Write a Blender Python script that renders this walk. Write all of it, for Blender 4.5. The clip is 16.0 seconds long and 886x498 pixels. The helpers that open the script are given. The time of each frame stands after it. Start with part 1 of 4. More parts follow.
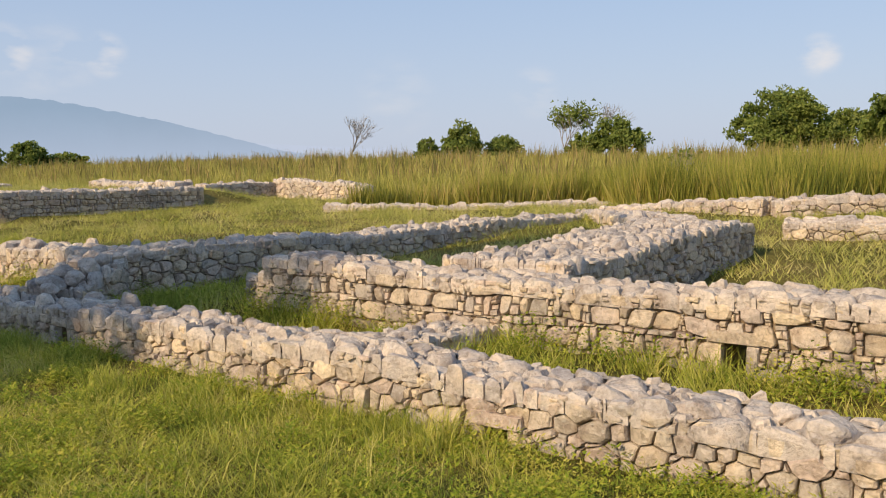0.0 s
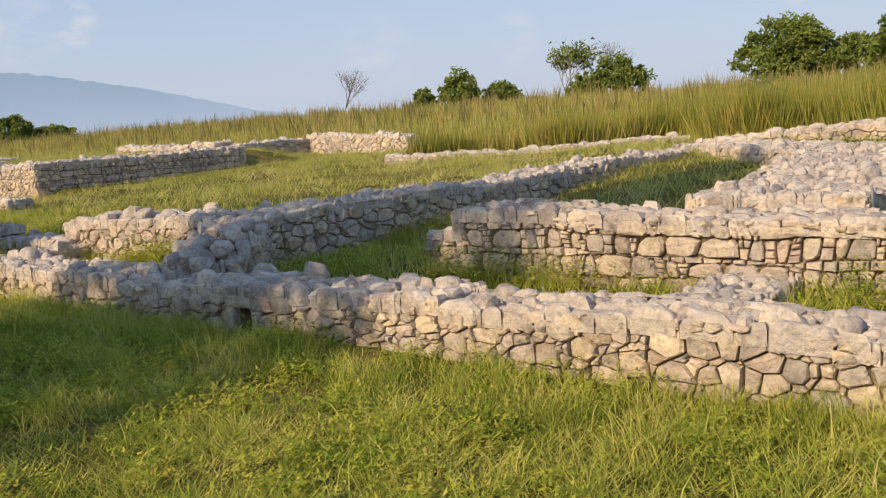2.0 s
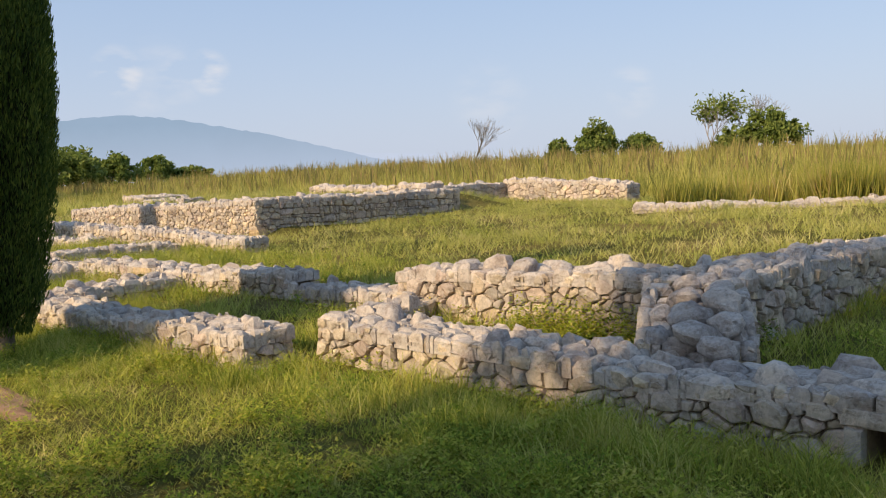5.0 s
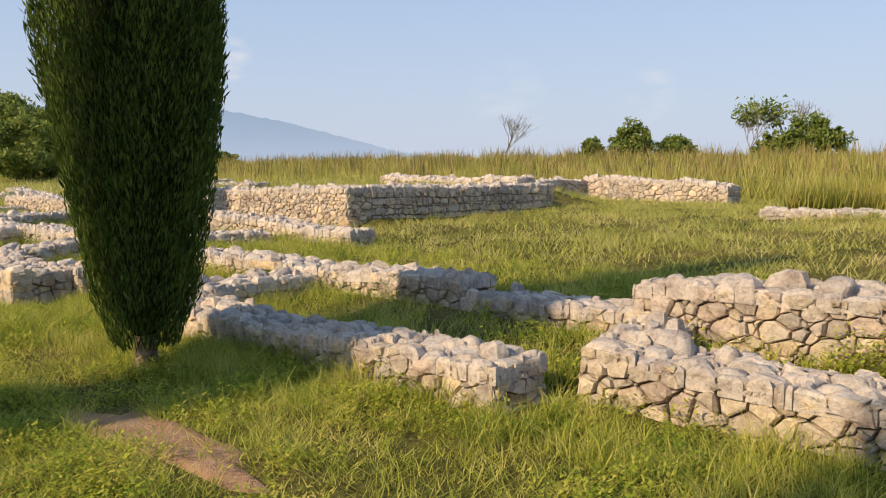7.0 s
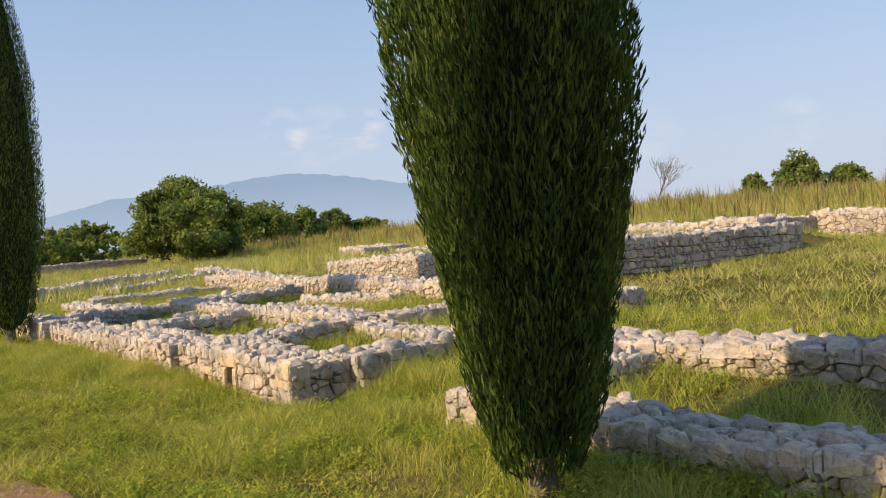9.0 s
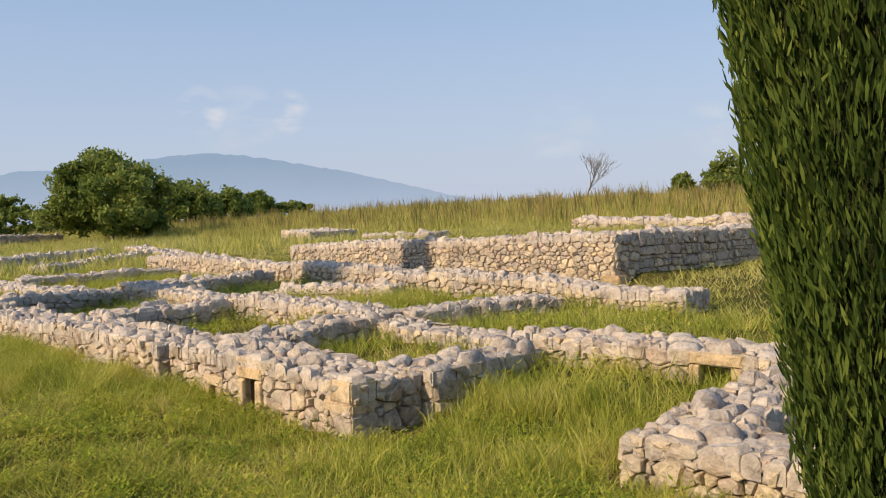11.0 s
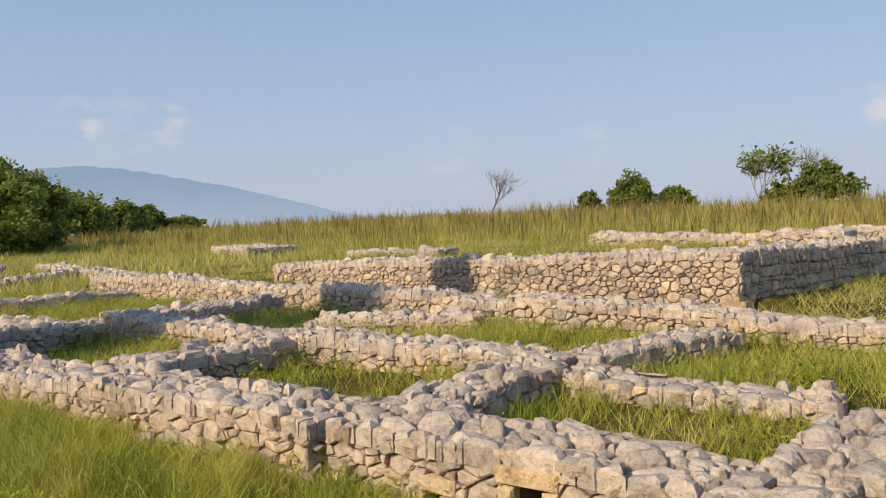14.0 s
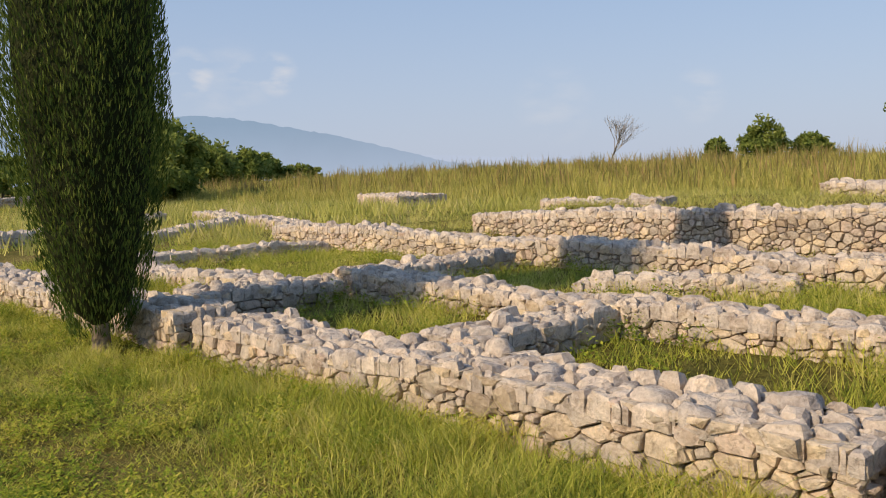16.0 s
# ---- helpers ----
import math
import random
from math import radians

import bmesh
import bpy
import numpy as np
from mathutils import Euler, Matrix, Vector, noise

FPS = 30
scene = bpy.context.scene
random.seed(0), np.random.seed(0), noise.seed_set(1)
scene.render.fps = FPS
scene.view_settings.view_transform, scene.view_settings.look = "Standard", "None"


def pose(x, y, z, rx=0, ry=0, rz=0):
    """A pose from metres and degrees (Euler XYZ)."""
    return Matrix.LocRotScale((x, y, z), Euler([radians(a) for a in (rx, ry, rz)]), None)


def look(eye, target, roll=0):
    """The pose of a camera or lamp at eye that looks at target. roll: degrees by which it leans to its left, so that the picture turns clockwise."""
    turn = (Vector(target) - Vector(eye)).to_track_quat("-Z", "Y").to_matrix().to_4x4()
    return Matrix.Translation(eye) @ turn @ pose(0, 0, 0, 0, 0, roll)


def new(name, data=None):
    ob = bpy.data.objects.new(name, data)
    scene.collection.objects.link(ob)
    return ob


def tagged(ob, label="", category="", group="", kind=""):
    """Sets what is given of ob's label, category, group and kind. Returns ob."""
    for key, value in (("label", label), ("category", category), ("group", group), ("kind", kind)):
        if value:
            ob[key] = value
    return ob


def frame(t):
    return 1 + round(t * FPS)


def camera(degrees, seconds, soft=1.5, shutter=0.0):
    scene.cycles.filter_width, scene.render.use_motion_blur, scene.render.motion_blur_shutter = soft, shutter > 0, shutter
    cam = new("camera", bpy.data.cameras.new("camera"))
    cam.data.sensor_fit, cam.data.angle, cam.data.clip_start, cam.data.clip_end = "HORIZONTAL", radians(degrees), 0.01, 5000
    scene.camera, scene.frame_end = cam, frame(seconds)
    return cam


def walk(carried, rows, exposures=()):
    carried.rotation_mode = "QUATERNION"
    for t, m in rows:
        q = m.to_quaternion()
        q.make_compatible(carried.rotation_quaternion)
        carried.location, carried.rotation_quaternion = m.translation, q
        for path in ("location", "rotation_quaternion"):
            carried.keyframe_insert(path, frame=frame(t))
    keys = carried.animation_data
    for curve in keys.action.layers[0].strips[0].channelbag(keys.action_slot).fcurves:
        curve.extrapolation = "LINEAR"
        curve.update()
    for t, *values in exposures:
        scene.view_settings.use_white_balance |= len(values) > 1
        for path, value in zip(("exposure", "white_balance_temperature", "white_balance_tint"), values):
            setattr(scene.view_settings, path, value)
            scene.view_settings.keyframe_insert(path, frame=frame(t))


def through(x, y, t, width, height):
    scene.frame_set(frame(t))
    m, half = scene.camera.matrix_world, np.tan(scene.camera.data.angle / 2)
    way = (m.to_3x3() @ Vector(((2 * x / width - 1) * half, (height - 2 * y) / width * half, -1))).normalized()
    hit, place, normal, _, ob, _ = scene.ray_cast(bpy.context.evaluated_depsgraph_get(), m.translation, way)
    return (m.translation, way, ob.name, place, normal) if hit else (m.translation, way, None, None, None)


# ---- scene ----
cam = camera(54.0, 16.0, soft=1.1)
METRES, EYE, TILT, LEAN, TURN = 20.0, 1.55, -5.6, 0.5, 0.0
ROWS = [
    (0.0, 0.0, 0.0, 0.0, -0.0, 0.0, -0.0),
    (0.5, -0.0269, 0.0142, -0.001, -1.75, 0.05, 2.95),
    (1.0, -0.0508, 0.0343, -0.0022, -1.22, -0.04, 2.15),
    (1.5, -0.076, 0.0526, -0.0006, -1.03, -0.56, 2.0),
    (2.0, -0.1011, 0.0702, 0.0005, -0.77, -3.2, 3.38),
    (2.5, -0.1254, 0.0934, 0.002, 0.21, -0.98, 3.27),
    (3.0, -0.1513, 0.1129, 0.0028, 0.6, 2.18, 3.12),
    (5.5, -0.2776, 0.2052, 0.0091, 7.33, -0.62, 0.53),
    (6.0, -0.3004, 0.2264, 0.0086, 7.32, -1.4, -0.15),
    (6.5, -0.3277, 0.2445, 0.0104, 6.88, -1.43, -1.0),
    (7.0, -0.3536, 0.26, 0.012, 7.24, 0.04, -1.24),
    (7.5, -0.3812, 0.2776, 0.0156, 12.87, 2.42, -0.9),
    (8.0, -0.4075, 0.2904, 0.017, 16.4, 3.53, 0.54),
    (8.5, -0.4309, 0.309, 0.0175, 16.63, 3.63, 1.86),
    (9.0, -0.4556, 0.3268, 0.0196, 16.69, 3.75, 2.22),
    (11.5, -0.5735, 0.4186, 0.0276, 10.45, 2.75, 0.24),
    (12.0, -0.5991, 0.436, 0.0297, 10.35, 2.65, 0.3),
    (12.5, -0.6246, 0.4577, 0.0315, 10.47, 1.3, 1.25),
    (13.0, -0.65, 0.4753, 0.0338, 10.22, 1.88, 1.76),
    (13.5, -0.6711, 0.4957, 0.0356, 3.73, 4.42, 2.06),
    (14.0, -0.6981, 0.5138, 0.036, 3.75, 3.92, 0.78),
    (14.5, -0.7244, 0.5289, 0.0375, 6.7, 0.6, 0.05),
    (15.0, -0.7498, 0.5495, 0.0405, 8.96, 0.53, -0.61),
    (15.5, -0.7774, 0.5647, 0.0414, 10.07, 0.29, 0.29),
    (16.0, -0.8064, 0.5827, 0.0423, 10.39, 0.59, 0.04),
]
walk(cam, [(t, pose(0, 0, EYE, TILT, LEAN, TURN) @ pose(METRES * x, METRES * y, METRES * z, 90 + pitch, roll, yaw)) for t, x, y, z, yaw, pitch, roll in ROWS],
     exposures=[(0.0, -0.02, 6850, 10), (5.5, 0.07, 6850, 10), (9.0, 0.08, 6850, 10), (11.5, -0.08, 6800, 10), (13.5, -0.17, 6780, 10), (16.0, -0.12, 6750, 10)])

# ---- light ----
# plan axes: u runs along the walk, v away from it
UX, UY = -0.8102, 0.5862


def plan(u, v):
    return (u * UX + v * UY, u * UY - v * UX)


SUN_EL = radians(33)
sx, sy = plan(math.sin(radians(10)), -math.cos(radians(10)))
to_sun = Vector((sx * math.cos(SUN_EL), sy * math.cos(SUN_EL), math.sin(SUN_EL)))
sun = new("sun", bpy.data.lights.new("sun", "SUN"))
sun.data.energy, sun.data.angle, sun.data.color = 5.0, radians(0.6), (1.0, 0.81, 0.56)
sun.matrix_world = look(to_sun * 40, (0, 0, 0))

world = bpy.data.worlds.new("world")
scene.world = world
world.use_nodes = True
wn, wl = world.node_tree.nodes, world.node_tree.links
sky = wn.new("ShaderNodeTexSky")
sky.sky_type, sky.sun_disc = "NISHITA", False
sky.sun_elevation, sky.sun_rotation = SUN_EL, math.atan2(to_sun.x, to_sun.y)
sky.air_density, sky.dust_density, sky.ozone_density = 1.0, 1.5, 2.0
wn["Background"].inputs["Strength"].default_value = 0.13
# thin pale haze that thickens towards the horizon
geo = wn.new("ShaderNodeTexCoord")
sep = wn.new("ShaderNodeSeparateXYZ")
wl.new(geo.outputs["Generated"], sep.inputs[0])
ramp = wn.new("ShaderNodeMapRange")
ramp.inputs["From Min"].default_value, ramp.inputs["From Max"].default_value = 0.0, 0.32
ramp.inputs["To Min"].default_value, ramp.inputs["To Max"].default_value = 0.9, 0.6
wl.new(sep.outputs["Z"], ramp.inputs["Value"])
haze = wn.new("ShaderNodeMix")
haze.data_type = "RGBA"
wl.new(ramp.outputs[0], haze.inputs["Factor"])
wl.new(sky.outputs[0], haze.inputs["A"])
hz = wn.new("ShaderNodeValToRGB")
hz.color_ramp.elements[0].position, hz.color_ramp.elements[0].color = 0.0, (4.3, 4.9, 6.2, 1)
hz.color_ramp.elements[1].position, hz.color_ramp.elements[1].color = 0.4, (2.3, 3.95, 6.8, 1)
wl.new(sep.outputs["Z"], hz.inputs[0])
wl.new(hz.outputs[0], haze.inputs["B"])
# a few small faint clouds low over the hills
puff = wn.new("ShaderNodeTexNoise")
puff.inputs["Scale"].default_value, puff.inputs["Detail"].default_value = 22.0, 6.0
stretch = wn.new("ShaderNodeMapping")
stretch.inputs["Scale"].default_value = (1.0, 1.0, 2.4)
wl.new(geo.outputs["Generated"], stretch.inputs[0])
wl.new(stretch.outputs[0], puff.inputs["Vector"])
edge = wn.new("ShaderNodeMapRange")
edge.inputs["From Min"].default_value, edge.inputs["From Max"].default_value = 0.40, 0.72
wl.new(puff.outputs[0], edge.inputs["Value"])
cover = None
for az, el, wide, much in ((-20.9, 6.7, 1.6, 0.9), (-22.8, 6.75, 1.5, 0.5), (-26.2, 6.7, 1.9, 0.75), (-24.0, 6.2, 3.2, 0.25), (23.1, 6.2, 1.5, 0.95), (6.0, 4.6, 2.0, 0.3), (-3.0, 4.4, 3.0, 0.2)):
    a, e = radians(az), radians(el)
    dot = wn.new("ShaderNodeVectorMath")
    dot.operation = "DOT_PRODUCT"
    dot.inputs[1].default_value = (math.sin(a) * math.cos(e), math.cos(a) * math.cos(e), math.sin(e))
    wl.new(geo.outputs["Generated"], dot.inputs[0])
    near = wn.new("ShaderNodeMapRange")
    near.interpolation_type = "SMOOTHSTEP"
    near.inputs["From Min"].default_value, near.inputs["From Max"].default_value = math.cos(radians(wide)), 1.0
    near.inputs["To Max"].default_value = much
    wl.new(dot.outputs["Value"], near.inputs["Value"])
    if cover is None:
        cover = near.outputs[0]
    else:
        add = wn.new("ShaderNodeMath")
        add.operation = "MAXIMUM"
        wl.new(cover, add.inputs[0])
        wl.new(near.outputs[0], add.inputs[1])
        cover = add.outputs[0]
amount = wn.new("ShaderNodeMath")
amount.operation = "MULTIPLY"
wl.new(cover, amount.inputs[0])
wl.new(edge.outputs[0], amount.inputs[1])
clouds = wn.new("ShaderNodeMix")
clouds.data_type = "RGBA"
wl.new(amount.outputs[0], clouds.inputs["Factor"])
wl.new(haze.outputs["Result"], clouds.inputs["A"])
clouds.inputs["B"].default_value = (6.3, 6.2, 6.4, 1)
wl.new(clouds.outputs["Result"], wn["Background"].inputs["Color"])


# ---- materials ----
def material(name, rough=0.9, spec=0.2):
    m = bpy.data.materials.new(name)
    m.use_nodes = True
    n, l = m.node_tree.nodes, m.node_tree.links
    b = n["Principled BSDF"]
    b.inputs["Roughness"].default_value = rough
    b.inputs["Specular IOR Level"].default_value = spec
    return m, n, l, b


def ramp_node(n, stops):
    r = n.new("ShaderNodeValToRGB")
    e = r.color_ramp.elements
    while len(e) < len(stops):
        e.new(0.5)
    for k, (p, c) in zip(e, stops):
        k.position, k.color = p, (*c, 1)
    return r


def noise_node(n, l, scale, detail=4, rough=0.6, vec=None):
    t = n.new("ShaderNodeTexNoise")
    t.inputs["Scale"].default_value, t.inputs["Detail"].default_value, t.inputs["Roughness"].default_value = scale, detail, rough
    if vec is not None:
        l.new(vec, t.inputs["Vector"])
    return t


def mix_node(n, l, fac, a, b, mode="MIX"):
    m = n.new("ShaderNodeMix")
    m.data_type, m.blend_type = "RGBA", mode
    for sock, val in (("Factor", fac), ("A", a), ("B", b)):
        if isinstance(val, (int, float)):
            m.inputs[sock].default_value = val
        elif isinstance(val, tuple):
            m.inputs[sock].default_value = (*val, 1)
        else:
            l.new(val, m.inputs[sock])
    return m.outputs["Result"]


def stone_material(name, island, tones):
    m, n, l, b = material(name, 0.92, 0.15)
    if island:
        rnd = n.new("ShaderNodeNewGeometry").outputs["Random Per Island"]
    else:
        rnd = n.new("ShaderNodeObjectInfo").outputs["Random"]
    pos = n.new("ShaderNodeNewGeometry").outputs["Position"]
    tone = ramp_node(n, tones)
    l.new(rnd, tone.inputs[0])
    big = noise_node(n, l, 7.0, 6, 0.65, pos)
    stain = ramp_node(n, [(0.28, (0.62, 0.57, 0.53)), (0.5, (1, 1, 1)), (0.75, (1.22, 1.17, 1.08))])
    l.new(big.outputs[0], stain.inputs[0])
    col = mix_node(n, l, 1.0, tone.outputs[0], stain.outputs[0], "MULTIPLY")
    grime = noise_node(n, l, 2.3, 5, 0.7, pos)
    gr = ramp_node(n, [(0.34, (0.70, 0.67, 0.66)), (0.52, (1, 1, 1)), (0.7, (1.08, 1.03, 0.95))])
    l.new(grime.outputs[0], gr.inputs[0])
    col = mix_node(n, l, 0.9, col, gr.outputs[0], "MULTIPLY")
    fine = noise_node(n, l, 38.0, 4, 0.65, pos)
    grain = ramp_node(n, [(0.3, (0.76, 0.75, 0.74)), (0.6, (1.1, 1.1, 1.1))])
    l.new(fine.outputs[0], grain.inputs[0])
    col = mix_node(n, l, 0.8, col, grain.outputs[0], "MULTIPLY")
    lich = noise_node(n, l, 22.0, 3, 0.5, pos)
    lr = ramp_node(n, [(0.62, (0, 0, 0)), (0.7, (1, 1, 1))])
    l.new(lich.outputs[0], lr.inputs[0])
    lf = n.new("ShaderNodeMath")
    lf.operation = "MULTIPLY"
    lf.inputs[1].default_value = 0.35
    l.new(lr.outputs[0], lf.inputs[0])
    col = mix_node(n, l, lf.outputs[0], col, (0.6, 0.57, 0.52))
    # dark weathering crust in blotches
    crust = noise_node(n, l, 17.0, 6, 0.75, pos)
    cr = ramp_node(n, [(0.36, (0.45, 0.43, 0.42)), (0.47, (1, 1, 1))])
    l.new(crust.outputs[0], cr.inputs[0])
    col = mix_node(n, l, 0.6, col, cr.outputs[0], "MULTIPLY")
    l.new(col, b.inputs["Base Color"])
    bump = n.new("ShaderNodeBump")
    bump.inputs["Strength"].default_value, bump.inputs["Distance"].default_value = 1.0, 0.07
    h = mix_node(n, l, 0.4, big.outputs[0], crust.outputs[0])
    h = mix_node(n, l, 0.15, h, fine.outputs[0])
    l.new(h, bump.inputs["Height"])
    l.new(bump.outputs[0], b.inputs["Normal"])
    return m


FACE_TONES = [(0.0, (0.405, 0.332, 0.255)), (0.12, (0.661, 0.54, 0.407)), (0.25, (0.505, 0.44, 0.379)), (0.38, (0.699, 0.563, 0.397)), (0.5, (0.551, 0.459, 0.384)), (0.62, (0.643, 0.507, 0.417)), (0.74, (0.45, 0.393, 0.34)), (0.87, (0.606, 0.507, 0.402)), (1.0, (0.735, 0.601, 0.426))]
TOP_TONES = [(0.0, (0.434, 0.382, 0.351)), (0.2, (0.646, 0.559, 0.483)), (0.4, (0.499, 0.444, 0.409)), (0.6, (0.684, 0.583, 0.493)), (0.8, (0.544, 0.477, 0.425)), (1.0, (0.609, 0.526, 0.459))]
YELLOW_TONES = [(0.0, (0.62, 0.46, 0.28)), (1.0, (0.68, 0.53, 0.36))]
stone_face = stone_material("stone_face", False, FACE_TONES)
stone_top = stone_material("stone_top", False, TOP_TONES)
stone_yellow = stone_material("sandstone_block", False, YELLOW_TONES)
stone_joined = stone_material("stone_joined", True, FACE_TONES)
stone_joined_top = stone_material("stone_joined_top", True, TOP_TONES)


def earth_material(name, a, b_, c):
    m, n, l, b = material(name, 1.0, 0.05)
    pos = n.new("ShaderNodeNewGeometry").outputs["Position"]
    t = noise_node(n, l, 5.0, 6, 0.7, pos)
    r = ramp_node(n, [(0.3, a), (0.5, b_), (0.72, c)])
    l.new(t.outputs[0], r.inputs[0])
    l.new(r.outputs[0], b.inputs["Base Color"])
    f = noise_node(n, l, 40.0, 4, 0.7, pos)
    bump = n.new("ShaderNodeBump")
    bump.inputs["Strength"].default_value, bump.inputs["Distance"].default_value = 0.8, 0.04
    l.new(f.outputs[0], bump.inputs["Height"])
    l.new(bump.outputs[0], b.inputs["Normal"])
    return m


mortar = earth_material("mud_mortar", (0.14, 0.10, 0.066), (0.25, 0.182, 0.118), (0.38, 0.285, 0.185))
soil = earth_material("bare_soil", (0.30, 0.17, 0.10), (0.42, 0.25, 0.15), (0.50, 0.33, 0.21))

# turf: green and straw-coloured patches over brown soil
turf, n, l, b = material("turf", 1.0, 0.05)
pos = n.new("ShaderNodeNewGeometry").outputs["Position"]
t1 = noise_node(n, l, 0.5, 5, 0.6, pos)
t2 = noise_node(n, l, 14.0, 5, 0.7, pos)
r1 = ramp_node(n, [(0.35, (0.10, 0.10, 0.03)), (0.5, (0.17, 0.15, 0.045)), (0.65, (0.27, 0.21, 0.085))])
r2 = ramp_node(n, [(0.3, (0.45, 0.40, 0.35)), (0.6, (1.1, 1.1, 1.0))])
l.new(t1.outputs[0], r1.inputs[0])
l.new(t2.outputs[0], r2.inputs[0])
l.new(mix_node(n, l, 1.0, r1.outputs[0], r2.outputs[0], "MULTIPLY"), b.inputs["Base Color"])
bump = n.new("ShaderNodeBump")
bump.inputs["Strength"].default_value, bump.inputs["Distance"].default_value = 1.0, 0.08
l.new(t2.outputs[0], bump.inputs["Height"])
l.new(bump.outputs[0], b.inputs["Normal"])


def leaf_material(name, stops, patch=0.4, through=0.35, patch_mix=0.5):
    m, n, l, b = material(name, 0.8, 0.12)
    g = n.new("ShaderNodeNewGeometry")
    r = ramp_node(n, stops)
    t = noise_node(n, l, patch, 4, 0.6, g.outputs["Position"])
    mr = n.new("ShaderNodeMapRange")
    mr.inputs["From Min"].default_value, mr.inputs["From Max"].default_value = 0.3, 0.7
    l.new(t.outputs[0], mr.inputs["Value"])
    mm = n.new("ShaderNodeMix")
    mm.inputs["Factor"].default_value = patch_mix
    l.new(g.outputs["Random Per Island"], mm.inputs["A"])
    l.new(mr.outputs[0], mm.inputs["B"])
    l.new(mm.outputs["Result"], r.inputs[0])
    l.new(r.outputs[0], b.inputs["Base Color"])
    tr = n.new("ShaderNodeBsdfTranslucent")
    l.new(r.outputs[0], tr.inputs["Color"])
    ms = n.new("ShaderNodeMixShader")
    ms.inputs[0].default_value = through
    l.new(b.outputs[0], ms.inputs[1])
    l.new(tr.outputs[0], ms.inputs[2])
    l.new(ms.outputs[0], n["Material Output"].inputs["Surface"])
    return m


grass_mat = leaf_material("grass_blades", [(0.12, (0.13, 0.18, 0.03)), (0.36, (0.32, 0.36, 0.055)), (0.58, (0.52, 0.50, 0.10)), (0.86, (0.70, 0.60, 0.22))], 1.5, 0.4, 0.5)
meadow_mat = leaf_material("meadow_blades", [(0.10, (0.20, 0.23, 0.05)), (0.35, (0.40, 0.40, 0.09)), (0.6, (0.58, 0.53, 0.16)), (0.88, (0.68, 0.57, 0.26))], 0.6, 0.4, 0.55)
tall_mat = leaf_material("tall_grass_blades", [(0.1, (0.11, 0.14, 0.025)), (0.4, (0.27, 0.28, 0.05)), (0.65, (0.43, 0.38, 0.085)), (0.92, (0.46, 0.32, 0.14))], 0.5, 0.35, 0.4)
field_mat = leaf_material("field_blades", [(0.10, (0.17, 0.18, 0.04)), (0.4, (0.36, 0.34, 0.08)), (0.65, (0.52, 0.46, 0.13)), (0.92, (0.58, 0.44, 0.20))], 0.25, 0.35, 0.5)
plume_mat = leaf_material("plume_stalks", [(0.1, (0.17, 0.17, 0.04)), (0.5, (0.30, 0.25, 0.08)), (0.9, (0.40, 0.27, 0.13))], 0.5, 0.3, 0.4)
weed_mat = leaf_material("weed_leaves", [(0.1, (0.10, 0.17, 0.02)), (0.4, (0.26, 0.33, 0.035)), (0.65, (0.46, 0.45, 0.06)), (0.9, (0.62, 0.50, 0.13))], 1.3)
cypress_mat = leaf_material("cypress_sprays", [(0.1, (0.035, 0.06, 0.015)), (0.5, (0.08, 0.125, 0.025)), (0.9, (0.20, 0.245, 0.05))], 5.0, 0.3, 0.35)
tree_mat = leaf_material("tree_leaves", [(0.1, (0.09, 0.13, 0.03)), (0.5, (0.20, 0.25, 0.055)), (0.9, (0.36, 0.38, 0.11))], 0.35, 0.45)
bark = earth_material("bark", (0.16, 0.12, 0.09), (0.24, 0.19, 0.14), (0.33, 0.27, 0.21))


# ---- mesh helpers ----
def mesh_object(name, verts, faces, mat, parent=None, smooth=False, label=""):
    me = bpy.data.meshes.new(name)
    me.from_pydata(verts, [], faces)
    if smooth:
        me.polygons.foreach_set("use_smooth", [True] * len(me.polygons))
    me.materials.append(mat)
    ob = new(name, me)
    if parent is not None:
        ob.parent = parent
    if label:
        ob["label"] = label
    return ob


def tri_object(name, verts, tris, mat, parent=None):
    """A mesh from numpy arrays of vertices and triangles."""
    me = bpy.data.meshes.new(name)
    nv, nt = len(verts), len(tris)
    me.vertices.add(nv)
    me.vertices.foreach_set("co", np.asarray(verts, dtype=np.float32).ravel())
    me.loops.add(nt * 3)
    me.loops.foreach_set("vertex_index", np.asarray(tris, dtype=np.int32).ravel())
    me.polygons.add(nt)
    me.polygons.foreach_set("loop_start", np.arange(0, nt * 3, 3, dtype=np.int32))
    me.update(calc_edges=True)
    me.materials.append(mat)
    ob = new(name, me)
    if parent is not None:
        ob.parent = parent
    return ob


def smoothstep(a, b, x):
    t = np.clip((x - a) / (b - a), 0, 1)
    return t * t * (3 - 2 * t)


def hill(u, v):
    """The long gentle rise behind the ruins."""
    return 0.95 * smoothstep(24.0, 58.0, v) * smoothstep(110.0, 70.0, u)


